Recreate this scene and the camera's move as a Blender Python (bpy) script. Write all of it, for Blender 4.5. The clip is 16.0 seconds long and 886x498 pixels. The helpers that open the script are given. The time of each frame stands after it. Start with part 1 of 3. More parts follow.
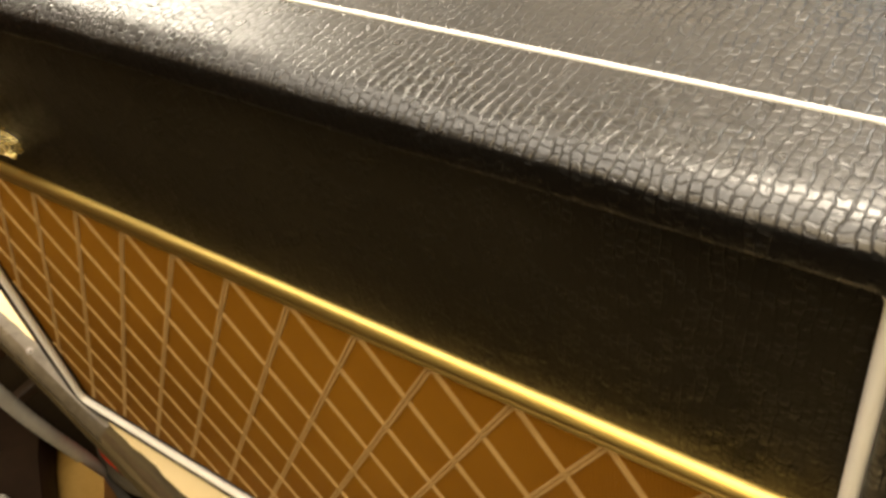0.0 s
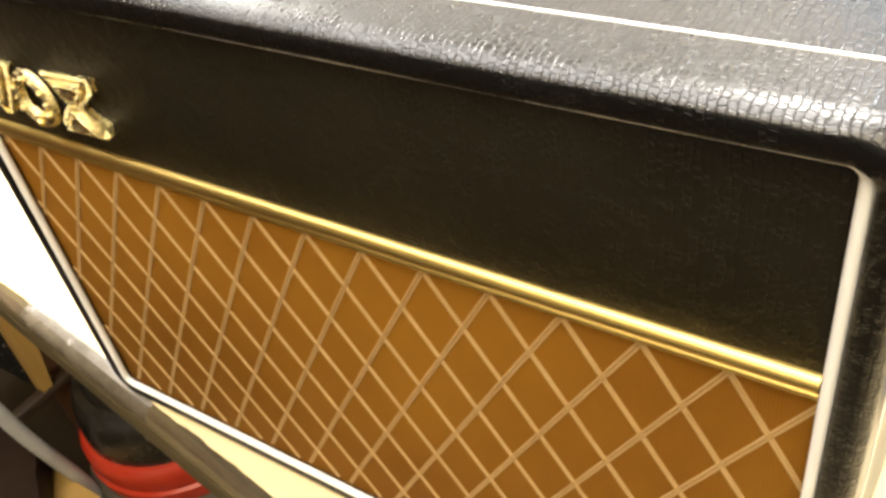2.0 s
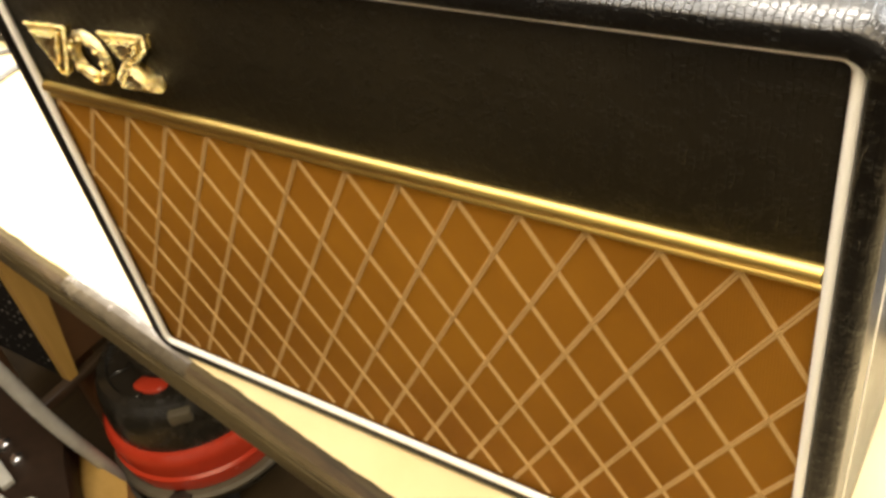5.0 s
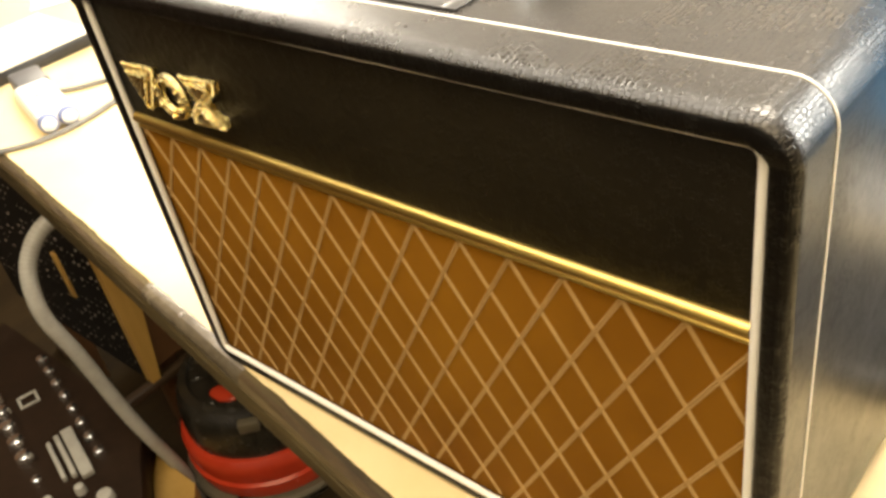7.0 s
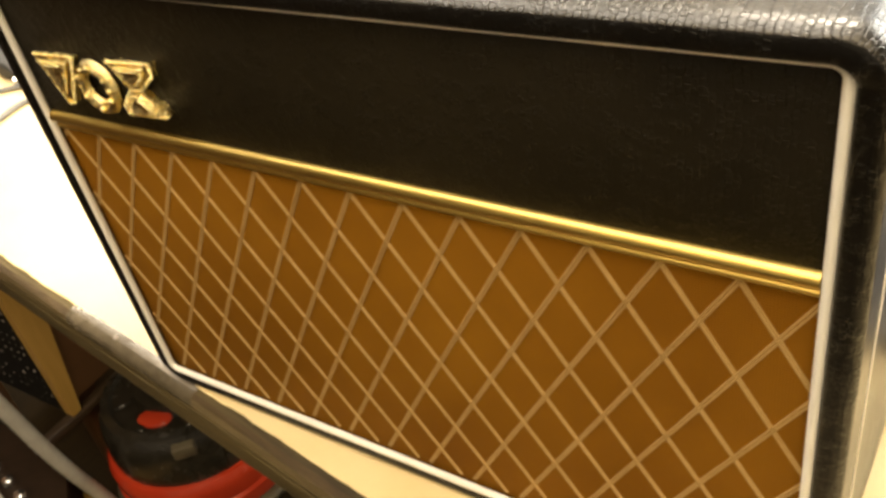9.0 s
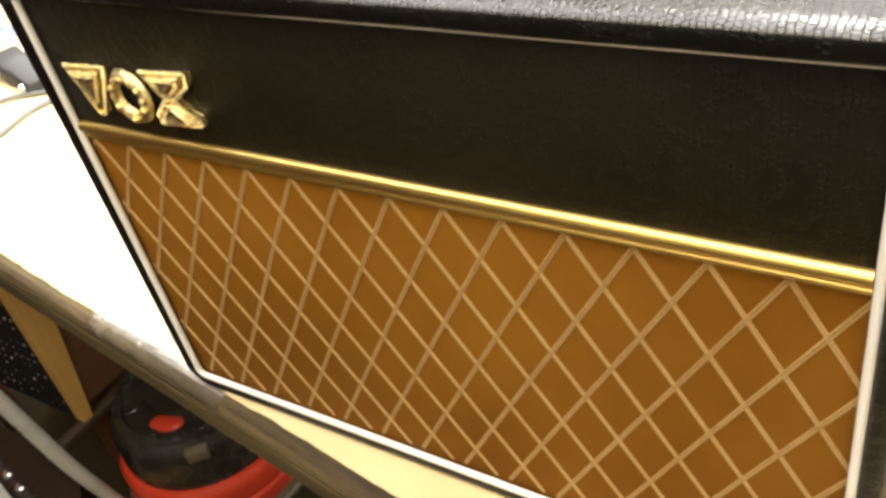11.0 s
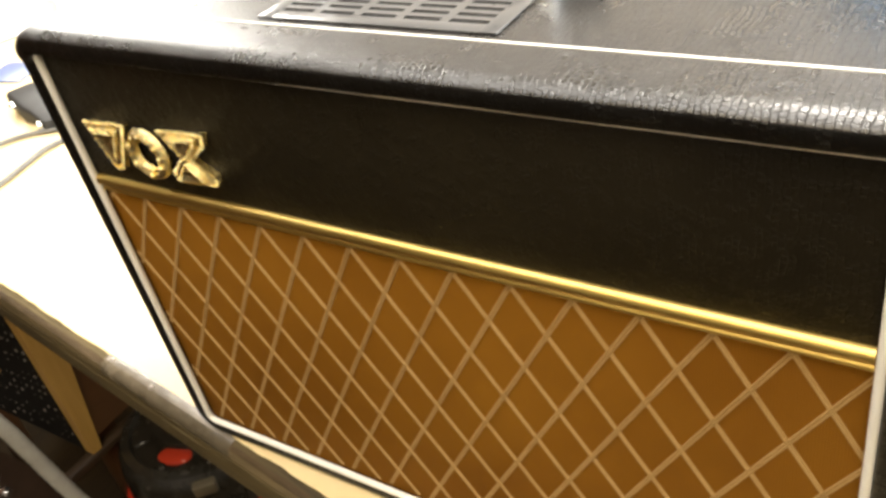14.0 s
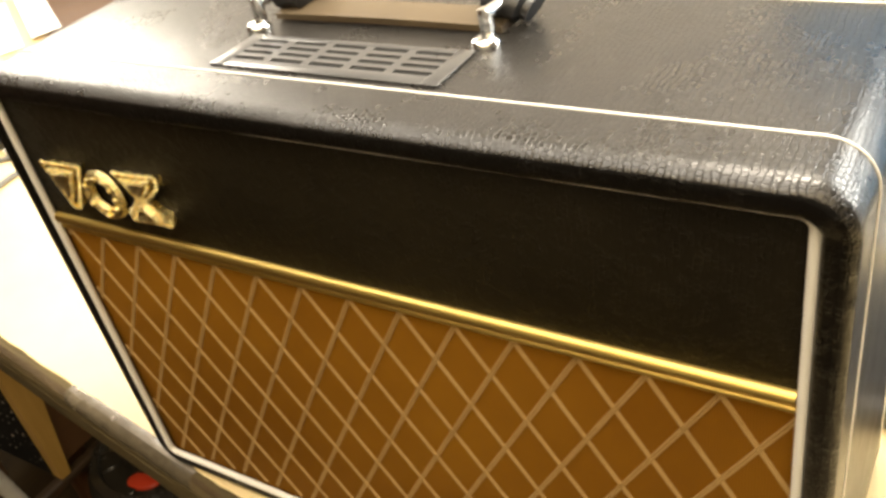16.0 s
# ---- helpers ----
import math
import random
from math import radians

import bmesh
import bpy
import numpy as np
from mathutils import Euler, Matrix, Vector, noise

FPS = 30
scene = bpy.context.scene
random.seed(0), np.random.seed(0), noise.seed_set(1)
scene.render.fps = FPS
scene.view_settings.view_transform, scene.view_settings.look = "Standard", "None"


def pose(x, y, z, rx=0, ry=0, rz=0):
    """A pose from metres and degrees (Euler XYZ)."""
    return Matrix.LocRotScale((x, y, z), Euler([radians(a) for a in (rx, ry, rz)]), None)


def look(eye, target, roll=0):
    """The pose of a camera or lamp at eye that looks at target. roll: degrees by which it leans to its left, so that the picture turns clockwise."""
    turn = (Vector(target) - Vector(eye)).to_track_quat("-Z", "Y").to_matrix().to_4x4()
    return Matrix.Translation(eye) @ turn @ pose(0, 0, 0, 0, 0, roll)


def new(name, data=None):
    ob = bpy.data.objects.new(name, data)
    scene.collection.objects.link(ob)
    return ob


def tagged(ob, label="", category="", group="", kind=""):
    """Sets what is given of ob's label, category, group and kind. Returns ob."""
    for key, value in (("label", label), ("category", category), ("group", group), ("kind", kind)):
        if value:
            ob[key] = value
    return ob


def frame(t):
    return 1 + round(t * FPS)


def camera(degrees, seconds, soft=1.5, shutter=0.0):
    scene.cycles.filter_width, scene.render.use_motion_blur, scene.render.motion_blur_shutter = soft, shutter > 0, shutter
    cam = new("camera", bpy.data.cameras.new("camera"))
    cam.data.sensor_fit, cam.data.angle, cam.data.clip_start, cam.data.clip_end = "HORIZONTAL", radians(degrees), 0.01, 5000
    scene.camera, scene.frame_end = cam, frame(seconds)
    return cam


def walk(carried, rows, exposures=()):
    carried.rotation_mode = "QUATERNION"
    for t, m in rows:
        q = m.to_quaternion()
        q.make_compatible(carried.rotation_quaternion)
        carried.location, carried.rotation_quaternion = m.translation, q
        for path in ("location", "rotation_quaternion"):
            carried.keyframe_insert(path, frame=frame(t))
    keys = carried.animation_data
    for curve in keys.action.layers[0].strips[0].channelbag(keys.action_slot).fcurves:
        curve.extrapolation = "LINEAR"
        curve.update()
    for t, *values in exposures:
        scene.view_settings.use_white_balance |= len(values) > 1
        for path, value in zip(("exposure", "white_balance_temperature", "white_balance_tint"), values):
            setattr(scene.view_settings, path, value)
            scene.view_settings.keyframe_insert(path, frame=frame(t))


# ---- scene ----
cam = camera(52.10, 16.0, soft=3.1, shutter=0.4)
EXPOSURES = [(0.0, -0.25, 7670, 10), (0.5, 0.42, 7070, 10), (1.0, 0.66, 6520, 10), (2.0, 0.55, 6420, 10), (3.5, 0.33, 6620, 10), (5.0, 0.36, 6820, 10), (7.5, -0.03, 7670, 10),
             (8.7, -0.06, 7870, 10), (11.0, 0.34, 6320, 10), (12.5, 0.22, 6420, 10), (14.5, -0.04, 6820, 10), (16.0, -0.2, 7470, 10)]
PATH = [
    (0, (0.2176, -0.1223, 1.1555), (-0.8038, 0.9742, -0.1691), -11.93),
    (0.5, (0.2219, -0.1474, 1.1529), (-0.8050, 0.9700, -0.1497), -11.03),
    (1, (0.2244, -0.1682, 1.1565), (-0.7835, 0.9777, -0.1362), -10.62),
    (1.5, (0.2284, -0.1820, 1.1665), (-0.7557, 0.9993, -0.1125), -10.05),
    (2, (0.2299, -0.1911, 1.1734), (-0.7537, 1.0002, -0.0967), -10.56),
    (2.5, (0.2314, -0.1951, 1.1803), (-0.7587, 0.9940, -0.0869), -10.98),
    (3, (0.2284, -0.1983, 1.1870), (-0.7707, 0.9924, -0.0715), -11.03),
    (3.5, (0.2252, -0.1979, 1.1867), (-0.7727, 0.9973, -0.0685), -11.13),
    (4, (0.2296, -0.2024, 1.1769), (-0.7583, 0.9989, -0.0804), -11.39),
    (4.5, (0.2337, -0.2162, 1.1705), (-0.7451, 0.9948, -0.0846), -11.32),
    (5, (0.2439, -0.2332, 1.1707), (-0.7568, 0.9587, -0.0855), -11.75),
    (5.2, (0.2503, -0.2417, 1.1711), (-0.7748, 0.9371, -0.0777), -11.87),
    (7.3, (0.3107, -0.2393, 1.1967), (-0.8853, 0.8756, 0.0450), -11.29),
    (7.5, (0.3125, -0.2365, 1.1946), (-0.8653, 0.8923, 0.0376), -11.32),
    (8, (0.3054, -0.2271, 1.1846), (-0.8152, 0.9447, 0.0136), -11.43),
    (8.5, (0.2714, -0.2396, 1.1730), (-0.7704, 0.9957, -0.0054), -11.22),
    (8.7, (0.2557, -0.2405, 1.1684), (-0.7720, 0.9939, -0.0233), -11.87),
    (11, (0.2311, -0.2503, 1.1761), (-0.7778, 0.9854, -0.0302), -13.31),
    (11.5, (0.2288, -0.2488, 1.1786), (-0.7852, 0.9874, -0.0229), -13.06),
    (12, (0.2271, -0.2468, 1.1798), (-0.7957, 0.9938, -0.0096), -12.88),
    (12.5, (0.2248, -0.2471, 1.1894), (-0.8007, 0.9999, 0.0090), -12.65),
    (13, (0.2309, -0.2441, 1.1977), (-0.8050, 1.0000, 0.0232), -12.85),
    (13.5, (0.2312, -0.2462, 1.1947), (-0.8089, 1.0044, 0.0310), -12.75),
    (14, (0.2315, -0.2453, 1.1930), (-0.8051, 1.0127, 0.0340), -12.94),
    (14.5, (0.2406, -0.2387, 1.2004), (-0.7821, 1.0283, 0.0391), -13.20),
    (15, (0.2437, -0.2386, 1.2005), (-0.7679, 1.0443, 0.0469), -13.17),
    (15.5, (0.2466, -0.2360, 1.2014), (-0.7682, 1.0487, 0.0526), -13.28),
    (16, (0.2470, -0.2382, 1.2062), (-0.7569, 1.0621, 0.0654), -12.11),
]
walk(cam, [(t, look(eye, target, roll)) for t, eye, target, roll in PATH], EXPOSURES)

# ---- light ----
world = bpy.data.worlds.new("world")
scene.world = world
world.use_nodes = True
world.node_tree.nodes["Background"].inputs[0].default_value = (1.0, 0.85, 0.65, 1)
world.node_tree.nodes["Background"].inputs[1].default_value = 0.02


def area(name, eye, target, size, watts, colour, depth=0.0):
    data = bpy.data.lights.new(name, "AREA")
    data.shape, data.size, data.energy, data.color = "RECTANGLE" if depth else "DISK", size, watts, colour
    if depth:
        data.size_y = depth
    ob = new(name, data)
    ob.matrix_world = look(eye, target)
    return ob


area("lamp_behind_light", (-1.66, 0.94, 1.72), (-0.3, 0.1, 1.0), 0.7, 27, (1.0, 0.97, 0.90))
bulb = bpy.data.lights.new("pendant_over_desk_light", "POINT")
bulb.energy, bulb.shadow_soft_size, bulb.color = 86, 0.24, (1.0, 0.95, 0.87)
new("pendant_over_desk_light", bulb).location = (0.15, 0.42, 1.95)
# soft added fill standing for light bounced off ceiling and walls
area("front_bounce_fill_light", (0.55, -1.4, 2.36), (0.55, -1.4, 0), 2.2, 51, (1.0, 0.83, 0.58))
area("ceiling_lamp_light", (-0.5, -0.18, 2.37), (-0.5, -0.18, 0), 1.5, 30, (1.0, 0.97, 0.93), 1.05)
# unseen fill, no lamp there: brightens the cabinet's right edge and the desk
area("back_right_fill_light", (0.95, 1.1, 1.42), (0.3, 0.1, 1.0), 0.9, 54, (0.92, 0.97, 1.0))


# ---- materials ----
def material(name, colour, rough=0.5, metal=0.0, spec=0.5):
    m = bpy.data.materials.new(name)
    m.use_nodes = True
    b = m.node_tree.nodes["Principled BSDF"]
    b.inputs["Base Color"].default_value = (*colour, 1)
    b.inputs["Roughness"].default_value = rough
    b.inputs["Metallic"].default_value = metal
    b.inputs["Specular IOR Level"].default_value = spec
    return m


class Nodes:
    """Short words for building a node tree."""

    def __init__(self, m):
        self.t = m.node_tree
        self.b = self.t.nodes["Principled BSDF"]

    def add(self, kind, **values):
        n = self.t.nodes.new(kind)
        for k, v in values.items():
            setattr(n, k, v)
        return n

    def link(self, a, b):
        self.t.links.new(a, b)

    def coords(self, scale=(1, 1, 1), turn=(0, 0, 0)):
        c = self.add("ShaderNodeTexCoord")
        m = self.add("ShaderNodeMapping")
        m.inputs["Scale"].default_value = scale
        m.inputs["Rotation"].default_value = turn
        self.link(c.outputs["Object"], m.inputs["Vector"])
        return m.outputs["Vector"]

    def noise(self, scale, detail=4.0, rough=0.55, vector=None, distort=0.0):
        n = self.add("ShaderNodeTexNoise")
        n.inputs["Scale"].default_value = scale
        n.inputs["Detail"].default_value = detail
        n.inputs["Roughness"].default_value = rough
        n.inputs["Distortion"].default_value = distort
        self.link(vector or self.coords(), n.inputs["Vector"])
        return n.outputs["Fac"]

    def ramp(self, fac, stops):
        r = self.add("ShaderNodeValToRGB")
        e = r.color_ramp.elements
        while len(e) < len(stops):
            e.new(0.5)
        for el, (p, c) in zip(e, stops):
            el.position, el.color = p, (*c, 1) if len(c) == 3 else c
        self.link(fac, r.inputs["Fac"])
        return r.outputs["Color"]

    def math(self, op, a, b=None, c=None):
        n = self.add("ShaderNodeMath", operation=op)
        for k, v in enumerate((a, b, c)):
            if v is None:
                continue
            if isinstance(v, (int, float)):
                n.inputs[k].default_value = v
            else:
                self.link(v, n.inputs[k])
        return n.outputs[0]

    def mix(self, fac, a, b, blend="MIX"):
        n = self.add("ShaderNodeMix", data_type="RGBA", blend_type=blend)
        for k, v in ((0, fac), (6, a), (7, b)):
            if isinstance(v, (int, float)):
                n.inputs[k].default_value = v
            elif isinstance(v, tuple):
                n.inputs[k].default_value = (*v, 1)
            else:
                self.link(v, n.inputs[k])
        return n.outputs[2]

    def bump(self, height, distance, strength=1.0, under=None):
        n = self.add("ShaderNodeBump")
        n.inputs["Strength"].default_value = strength
        n.inputs["Distance"].default_value = distance
        self.link(height, n.inputs["Height"])
        if under:
            self.link(under, n.inputs["Normal"])
        return n.outputs["Normal"]


def worn(name, dark, light, scale, rough=(0.4, 0.6), metal=0.0, spec=0.5, relief=0.0004, grain=(1, 1, 1)):
    """A material with stains and grain between two colours, and fine relief."""
    m = material(name, light, rough[1], metal, spec)
    n = Nodes(m)
    big = n.noise(scale * 0.15, 3, vector=n.coords(grain))
    fine = n.noise(scale, 6, 0.65, vector=n.coords(grain))
    both = n.math("ADD", n.math("MULTIPLY", big, 0.55), n.math("MULTIPLY", fine, 0.45))
    n.link(n.ramp(both, [(0.32, dark), (0.66, light)]), n.b.inputs["Base Color"])
    r = n.add("ShaderNodeMapRange")
    n.link(both, r.inputs["Value"])
    r.inputs["From Min"].default_value, r.inputs["From Max"].default_value = 0.3, 0.7
    r.inputs["To Min"].default_value, r.inputs["To Max"].default_value = rough
    n.link(r.outputs[0], n.b.inputs["Roughness"])
    if relief:
        n.link(n.bump(fine, relief), n.b.inputs["Normal"])
    return m


def tolex_material(name, rough=0.34, spec=0.5, depth=0.00022, face=False, black=0.013, swell=0.6, warm=1.0):
    """Black embossed vinyl: wavering columns of small uneven cells between narrow grooves."""
    m = material(name, (0.012, 0.0115, 0.011), rough, 0, spec)
    n = Nodes(m)
    c = n.coords()
    wob = n.add("ShaderNodeTexNoise")
    wob.inputs["Scale"].default_value = 95
    wob.inputs["Detail"].default_value = 3
    n.link(c, wob.inputs["Vector"])
    off = n.add("ShaderNodeVectorMath", operation="MULTIPLY_ADD")
    n.link(wob.outputs["Color"], off.inputs[0])
    off.inputs[1].default_value = (0.0040, 0.0040, 0.0040)
    n.link(c, off.inputs[2])
    jag = n.add("ShaderNodeTexNoise")
    jag.inputs["Scale"].default_value = 310
    jag.inputs["Detail"].default_value = 2
    n.link(c, jag.inputs["Vector"])
    off2 = n.add("ShaderNodeVectorMath", operation="MULTIPLY_ADD")
    n.link(jag.outputs["Color"], off2.inputs[0])
    off2.inputs[1].default_value = (0.0019, 0.0019, 0.0019)
    n.link(off.outputs[0], off2.inputs[2])
    axes = n.add("ShaderNodeSeparateXYZ")
    n.link(off2.outputs[0], axes.inputs[0])
    # the grain runs over the front edge and back over the top, and turns down the sides
    drop = n.math("SUBTRACT", 1.0555, axes.outputs["Z"])
    if face:
        run, over = drop, axes.outputs["X"]
    else:
        near = n.add("ShaderNodeMapRange", interpolation_type="SMOOTHSTEP")
        n.link(n.math("ABSOLUTE", n.math("SUBTRACT", axes.outputs["X"], 0.0037)), near.inputs["Value"])
        near.inputs["From Min"].default_value, near.inputs["From Max"].default_value = 0.198, 0.211
        low = n.math("MINIMUM", drop, 0.022)
        run = n.math("SUBTRACT", axes.outputs["Y"], n.math("MULTIPLY", low, n.math("SUBTRACT", 1.0, near.outputs[0])))
        over = n.math("ADD", n.math("ABSOLUTE", axes.outputs["X"]), n.math("MULTIPLY", low, near.outputs[0]))
    plane = n.add("ShaderNodeCombineXYZ")
    n.link(run, plane.inputs["X"])
    n.link(over, plane.inputs["Y"])
    cells = n.add("ShaderNodeTexBrick", offset=0.37, offset_frequency=2)
    for socket, value in (("Scale", 1.0), ("Mortar Size", 0.00040), ("Mortar Smooth", 1.0), ("Brick Width", 0.0030), ("Row Height", 0.0025)):
        cells.inputs[socket].default_value = value
    for socket, value in (("Color1", 0.75), ("Color2", 1.0), ("Mortar", 0.0)):
        cells.inputs[socket].default_value = (value, value, value, 1)
    n.link(plane.outputs[0], cells.inputs["Vector"])
    # faint creases that wander between the columns
    stretch = n.add("ShaderNodeVectorMath", operation="MULTIPLY")
    n.link(plane.outputs[0], stretch.inputs[0])
    stretch.inputs[1].default_value = (430.0, 330.0, 0.0)
    crease = n.add("ShaderNodeTexVoronoi", feature="DISTANCE_TO_EDGE", voronoi_dimensions="2D")
    crease.inputs["Scale"].default_value = 1.0
    crease.inputs["Randomness"].default_value = 0.7
    n.link(stretch.outputs[0], crease.inputs["Vector"])
    soft = n.add("ShaderNodeMapRange", interpolation_type="SMOOTHSTEP")
    n.link(crease.outputs["Distance"], soft.inputs["Value"])
    soft.inputs["From Min"].default_value, soft.inputs["From Max"].default_value = 0.0, 0.13
    cell = n.math("ADD", n.math("MULTIPLY", cells.outputs["Color"], 0.75), n.math("MULTIPLY", soft.outputs[0], 0.16))
    fine = n.noise(1100, 2)
    big = n.noise(120, 3, vector=c)
    # pressed deeper here and there
    patch = n.noise(150, 3, vector=c) if face else n.noise(30, 4)
    patch = n.ramp(patch, [(0.44, (0.14, 0.14, 0.14)), (0.62, (1.0, 1.0, 1.0))] if face else [(0.34, (0.45, 0.45, 0.45)), (0.66, (0.85, 0.85, 0.85))])
    h = n.math("ADD", n.math("MULTIPLY", cell, patch), n.math("ADD", n.math("MULTIPLY", fine, 0.08), n.math("MULTIPLY", big, swell)))
    n.link(n.bump(h, depth), n.b.inputs["Normal"])
    # specular lowered in the grooves, standing for the shade down in them
    groove_shade = n.math("SUBTRACT", 1.0, n.math("MULTIPLY", cells.outputs["Fac"], n.math("MULTIPLY", patch, 0.7)))
    n.link(n.math("MULTIPLY", groove_shade, spec), n.b.inputs["Specular IOR Level"])
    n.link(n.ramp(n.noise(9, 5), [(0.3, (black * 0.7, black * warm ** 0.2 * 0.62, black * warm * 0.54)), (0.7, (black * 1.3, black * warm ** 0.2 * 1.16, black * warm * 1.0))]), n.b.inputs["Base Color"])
    r = n.add("ShaderNodeMapRange")
    n.link(n.noise(25, 5), r.inputs["Value"])
    r.inputs["From Min"].default_value, r.inputs["From Max"].default_value = 0.3, 0.7
    r.inputs["To Min"].default_value, r.inputs["To Max"].default_value = rough - 0.03, rough + 0.04
    gloss = n.math("ADD", r.outputs[0], n.math("MULTIPLY", n.math("SUBTRACT", 1.0, n.math("MINIMUM", cells.outputs["Color"], 1.0)), min(depth / 0.0004, 1.0) * 0.10))
    n.link(gloss, n.b.inputs["Roughness"])
    return m


def cloth_material():
    """Brown woven grille cloth with a fine ribbed weave."""
    m = material("grille_cloth", (0.24, 0.105, 0.022), 0.8, 0, 0.12)
    n = Nodes(m)
    c = n.coords()
    w = n.add("ShaderNodeTexWave", wave_type="BANDS", bands_direction="Z")
    w.inputs["Scale"].default_value = 260
    w.inputs["Distortion"].default_value = 0.6
    n.link(c, w.inputs["Vector"])
    w2 = n.add("ShaderNodeTexWave", wave_type="BANDS", bands_direction="X")
    w2.inputs["Scale"].default_value = 260
    w2.inputs["Distortion"].default_value = 0.6
    n.link(c, w2.inputs["Vector"])
    weave = n.math("MULTIPLY", w.outputs["Fac"], n.math("ADD", n.math("MULTIPLY", w2.outputs["Fac"], 0.5), 0.5))
    base = n.ramp(n.noise(10, 4), [(0.3, (0.184, 0.0705, 0.0036)), (0.7, (0.272, 0.1175, 0.0085))])
    n.link(n.mix(n.math("MULTIPLY", weave, 0.5), base, (0.29, 0.128, 0.012)), n.b.inputs["Base Color"])
    n.link(n.bump(weave, 0.0003), n.b.inputs["Normal"])
    return m


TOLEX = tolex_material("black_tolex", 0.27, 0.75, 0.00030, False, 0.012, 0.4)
# warmer, paler copy: haze and warm light over the panel are in its colour
TOLEX_FRONT_HAZED = tolex_material("black_tolex_front_hazed", 0.42, 0.20, 0.00036, True, 0.0142, warm=0.55)
# same vinyl darkened and dulled: the front lip's shade is in its colour
TOLEX_LIP_SHADED = tolex_material("black_tolex_lip_shaded", 0.33, 0.36, 0.00036, True, 0.005, 0.3)
TOLEX_SIDE = tolex_material("black_tolex_side", 0.36, 0.32, 0.00003, False, 0.011, 0.1)
CLOTH = cloth_material()
THREAD = worn("grille_thread", (0.43, 0.262, 0.092), (0.54, 0.352, 0.142), 300, (0.6, 0.8), relief=0.0002)
PIPING = worn("cream_piping", (0.85, 0.83, 0.77), (0.94, 0.93, 0.88), 60, (0.35, 0.5), relief=0.0001)
GOLD = worn("satin_gold", (0.70, 0.49, 0.14), (0.80, 0.595, 0.20), 2, (0.33, 0.38), 1.0, relief=0)
GOLD_CAST = worn("cast_gold", (0.96, 0.76, 0.30), (1.0, 0.90, 0.55), 170, (0.10, 0.22), 1.0, relief=0.0020)
LEATHER = worn("tan_leather", (0.062, 0.044, 0.024), (0.105, 0.075, 0.041), 60, (0.45, 0.6), relief=0.0003)
CHROME = worn("chrome", (0.82, 0.82, 0.80), (0.93, 0.93, 0.92), 60, (0.16, 0.28), 1.0, relief=0)
BLACK_PLASTIC = worn("black_plastic", (0.012, 0.012, 0.013), (0.022, 0.022, 0.023), 120, (0.3, 0.45), relief=0.0001)
VENT_PLASTIC = worn("vent_plastic", (0.05, 0.05, 0.051), (0.07, 0.07, 0.071), 300, (0.26, 0.36), spec=0.7, relief=0.00004)
LID = worn("glossy_black_plastic", (0.008, 0.007, 0.005), (0.034, 0.030, 0.022), 40, (0.16, 0.36), relief=0.0008)
GRILLE_BLACK = worn("matt_black_board", (0.004, 0.0035, 0.003), (0.010, 0.009, 0.008), 60, (0.6, 0.8), spec=0.2, relief=0.0003)
SLOT_SHADE = material("slot_shade", (0.004, 0.004, 0.004), 0.9)
LAMINATE = worn("cream_laminate", (0.74, 0.57, 0.29), (0.81, 0.66, 0.385), 18, (0.4, 0.55), relief=0.0001)
EDGE_WOOD = worn("worn_desk_edge", (0.012, 0.008, 0.003), (0.115, 0.085, 0.037), 30, (0.45, 0.7), spec=0.25, relief=0.0012, grain=(0.5, 8, 8))
EDGE_PALE = worn("rubbed_desk_moulding", (0.034, 0.025, 0.011), (0.165, 0.122, 0.062), 34, (0.45, 0.65), spec=0.3, relief=0.0012, grain=(0.6, 6, 6))
EDGE_CORE = worn("bare_desk_core", (0.018, 0.011, 0.005), (0.085, 0.056, 0.026), 60, (0.5, 0.7), spec=0.25, relief=0.0014, grain=(0.7, 4, 4))
PINE = worn("pine", (0.34, 0.195, 0.042), (0.47, 0.285, 0.078), 22, (0.45, 0.6), relief=0.0004, grain=(4, 4, 0.4))
BROWN_WOOD = worn("brown_wood", (0.065, 0.028, 0.009), (0.125, 0.056, 0.019), 22, (0.5, 0.7), relief=0.0004, grain=(4, 0.4, 4))
FLOOR = worn("dark_wood_floor", (0.018, 0.011, 0.0045), (0.045, 0.028, 0.011), 24, (0.65, 0.8), spec=0.15, relief=0.0004, grain=(4, 0.4, 4))
DARK_CASE = worn("dark_plug_plastic", (0.025, 0.024, 0.023), (0.045, 0.043, 0.041), 60, (0.5, 0.65), spec=0.25, relief=0.0001)
DARK_RAIL = worn("dark_stained_rail", (0.020, 0.011, 0.005), (0.055, 0.032, 0.014), 22, (0.45, 0.6), relief=0.0004, grain=(4, 0.4, 4))
PAINT = worn("warm_white_paint", (0.62, 0.585, 0.54), (0.70, 0.665, 0.62), 5, (0.7, 0.85), relief=0.0005)
CEILING = worn("grey_ceiling_paint", (0.24, 0.22, 0.19), (0.30, 0.28, 0.24), 5, (0.7, 0.85), relief=0.0005)
RED = worn("red_plastic", (0.42, 0.034, 0.014), (0.52, 0.050, 0.020), 40, (0.16, 0.3), relief=0.0001)
RUBBER = worn("grey_rubber", (0.07, 0.058, 0.034), (0.12, 0.10, 0.062), 60, (0.5, 0.65), relief=0.0003)
HOSE = worn("grey_hose", (0.32, 0.31, 0.27), (0.44, 0.43, 0.38), 60, (0.15, 0.26), relief=0.0002)
WHITE_PLASTIC = worn("white_plastic", (0.72, 0.72, 0.70), (0.8, 0.8, 0.78), 50, (0.3, 0.45), relief=0.0001)
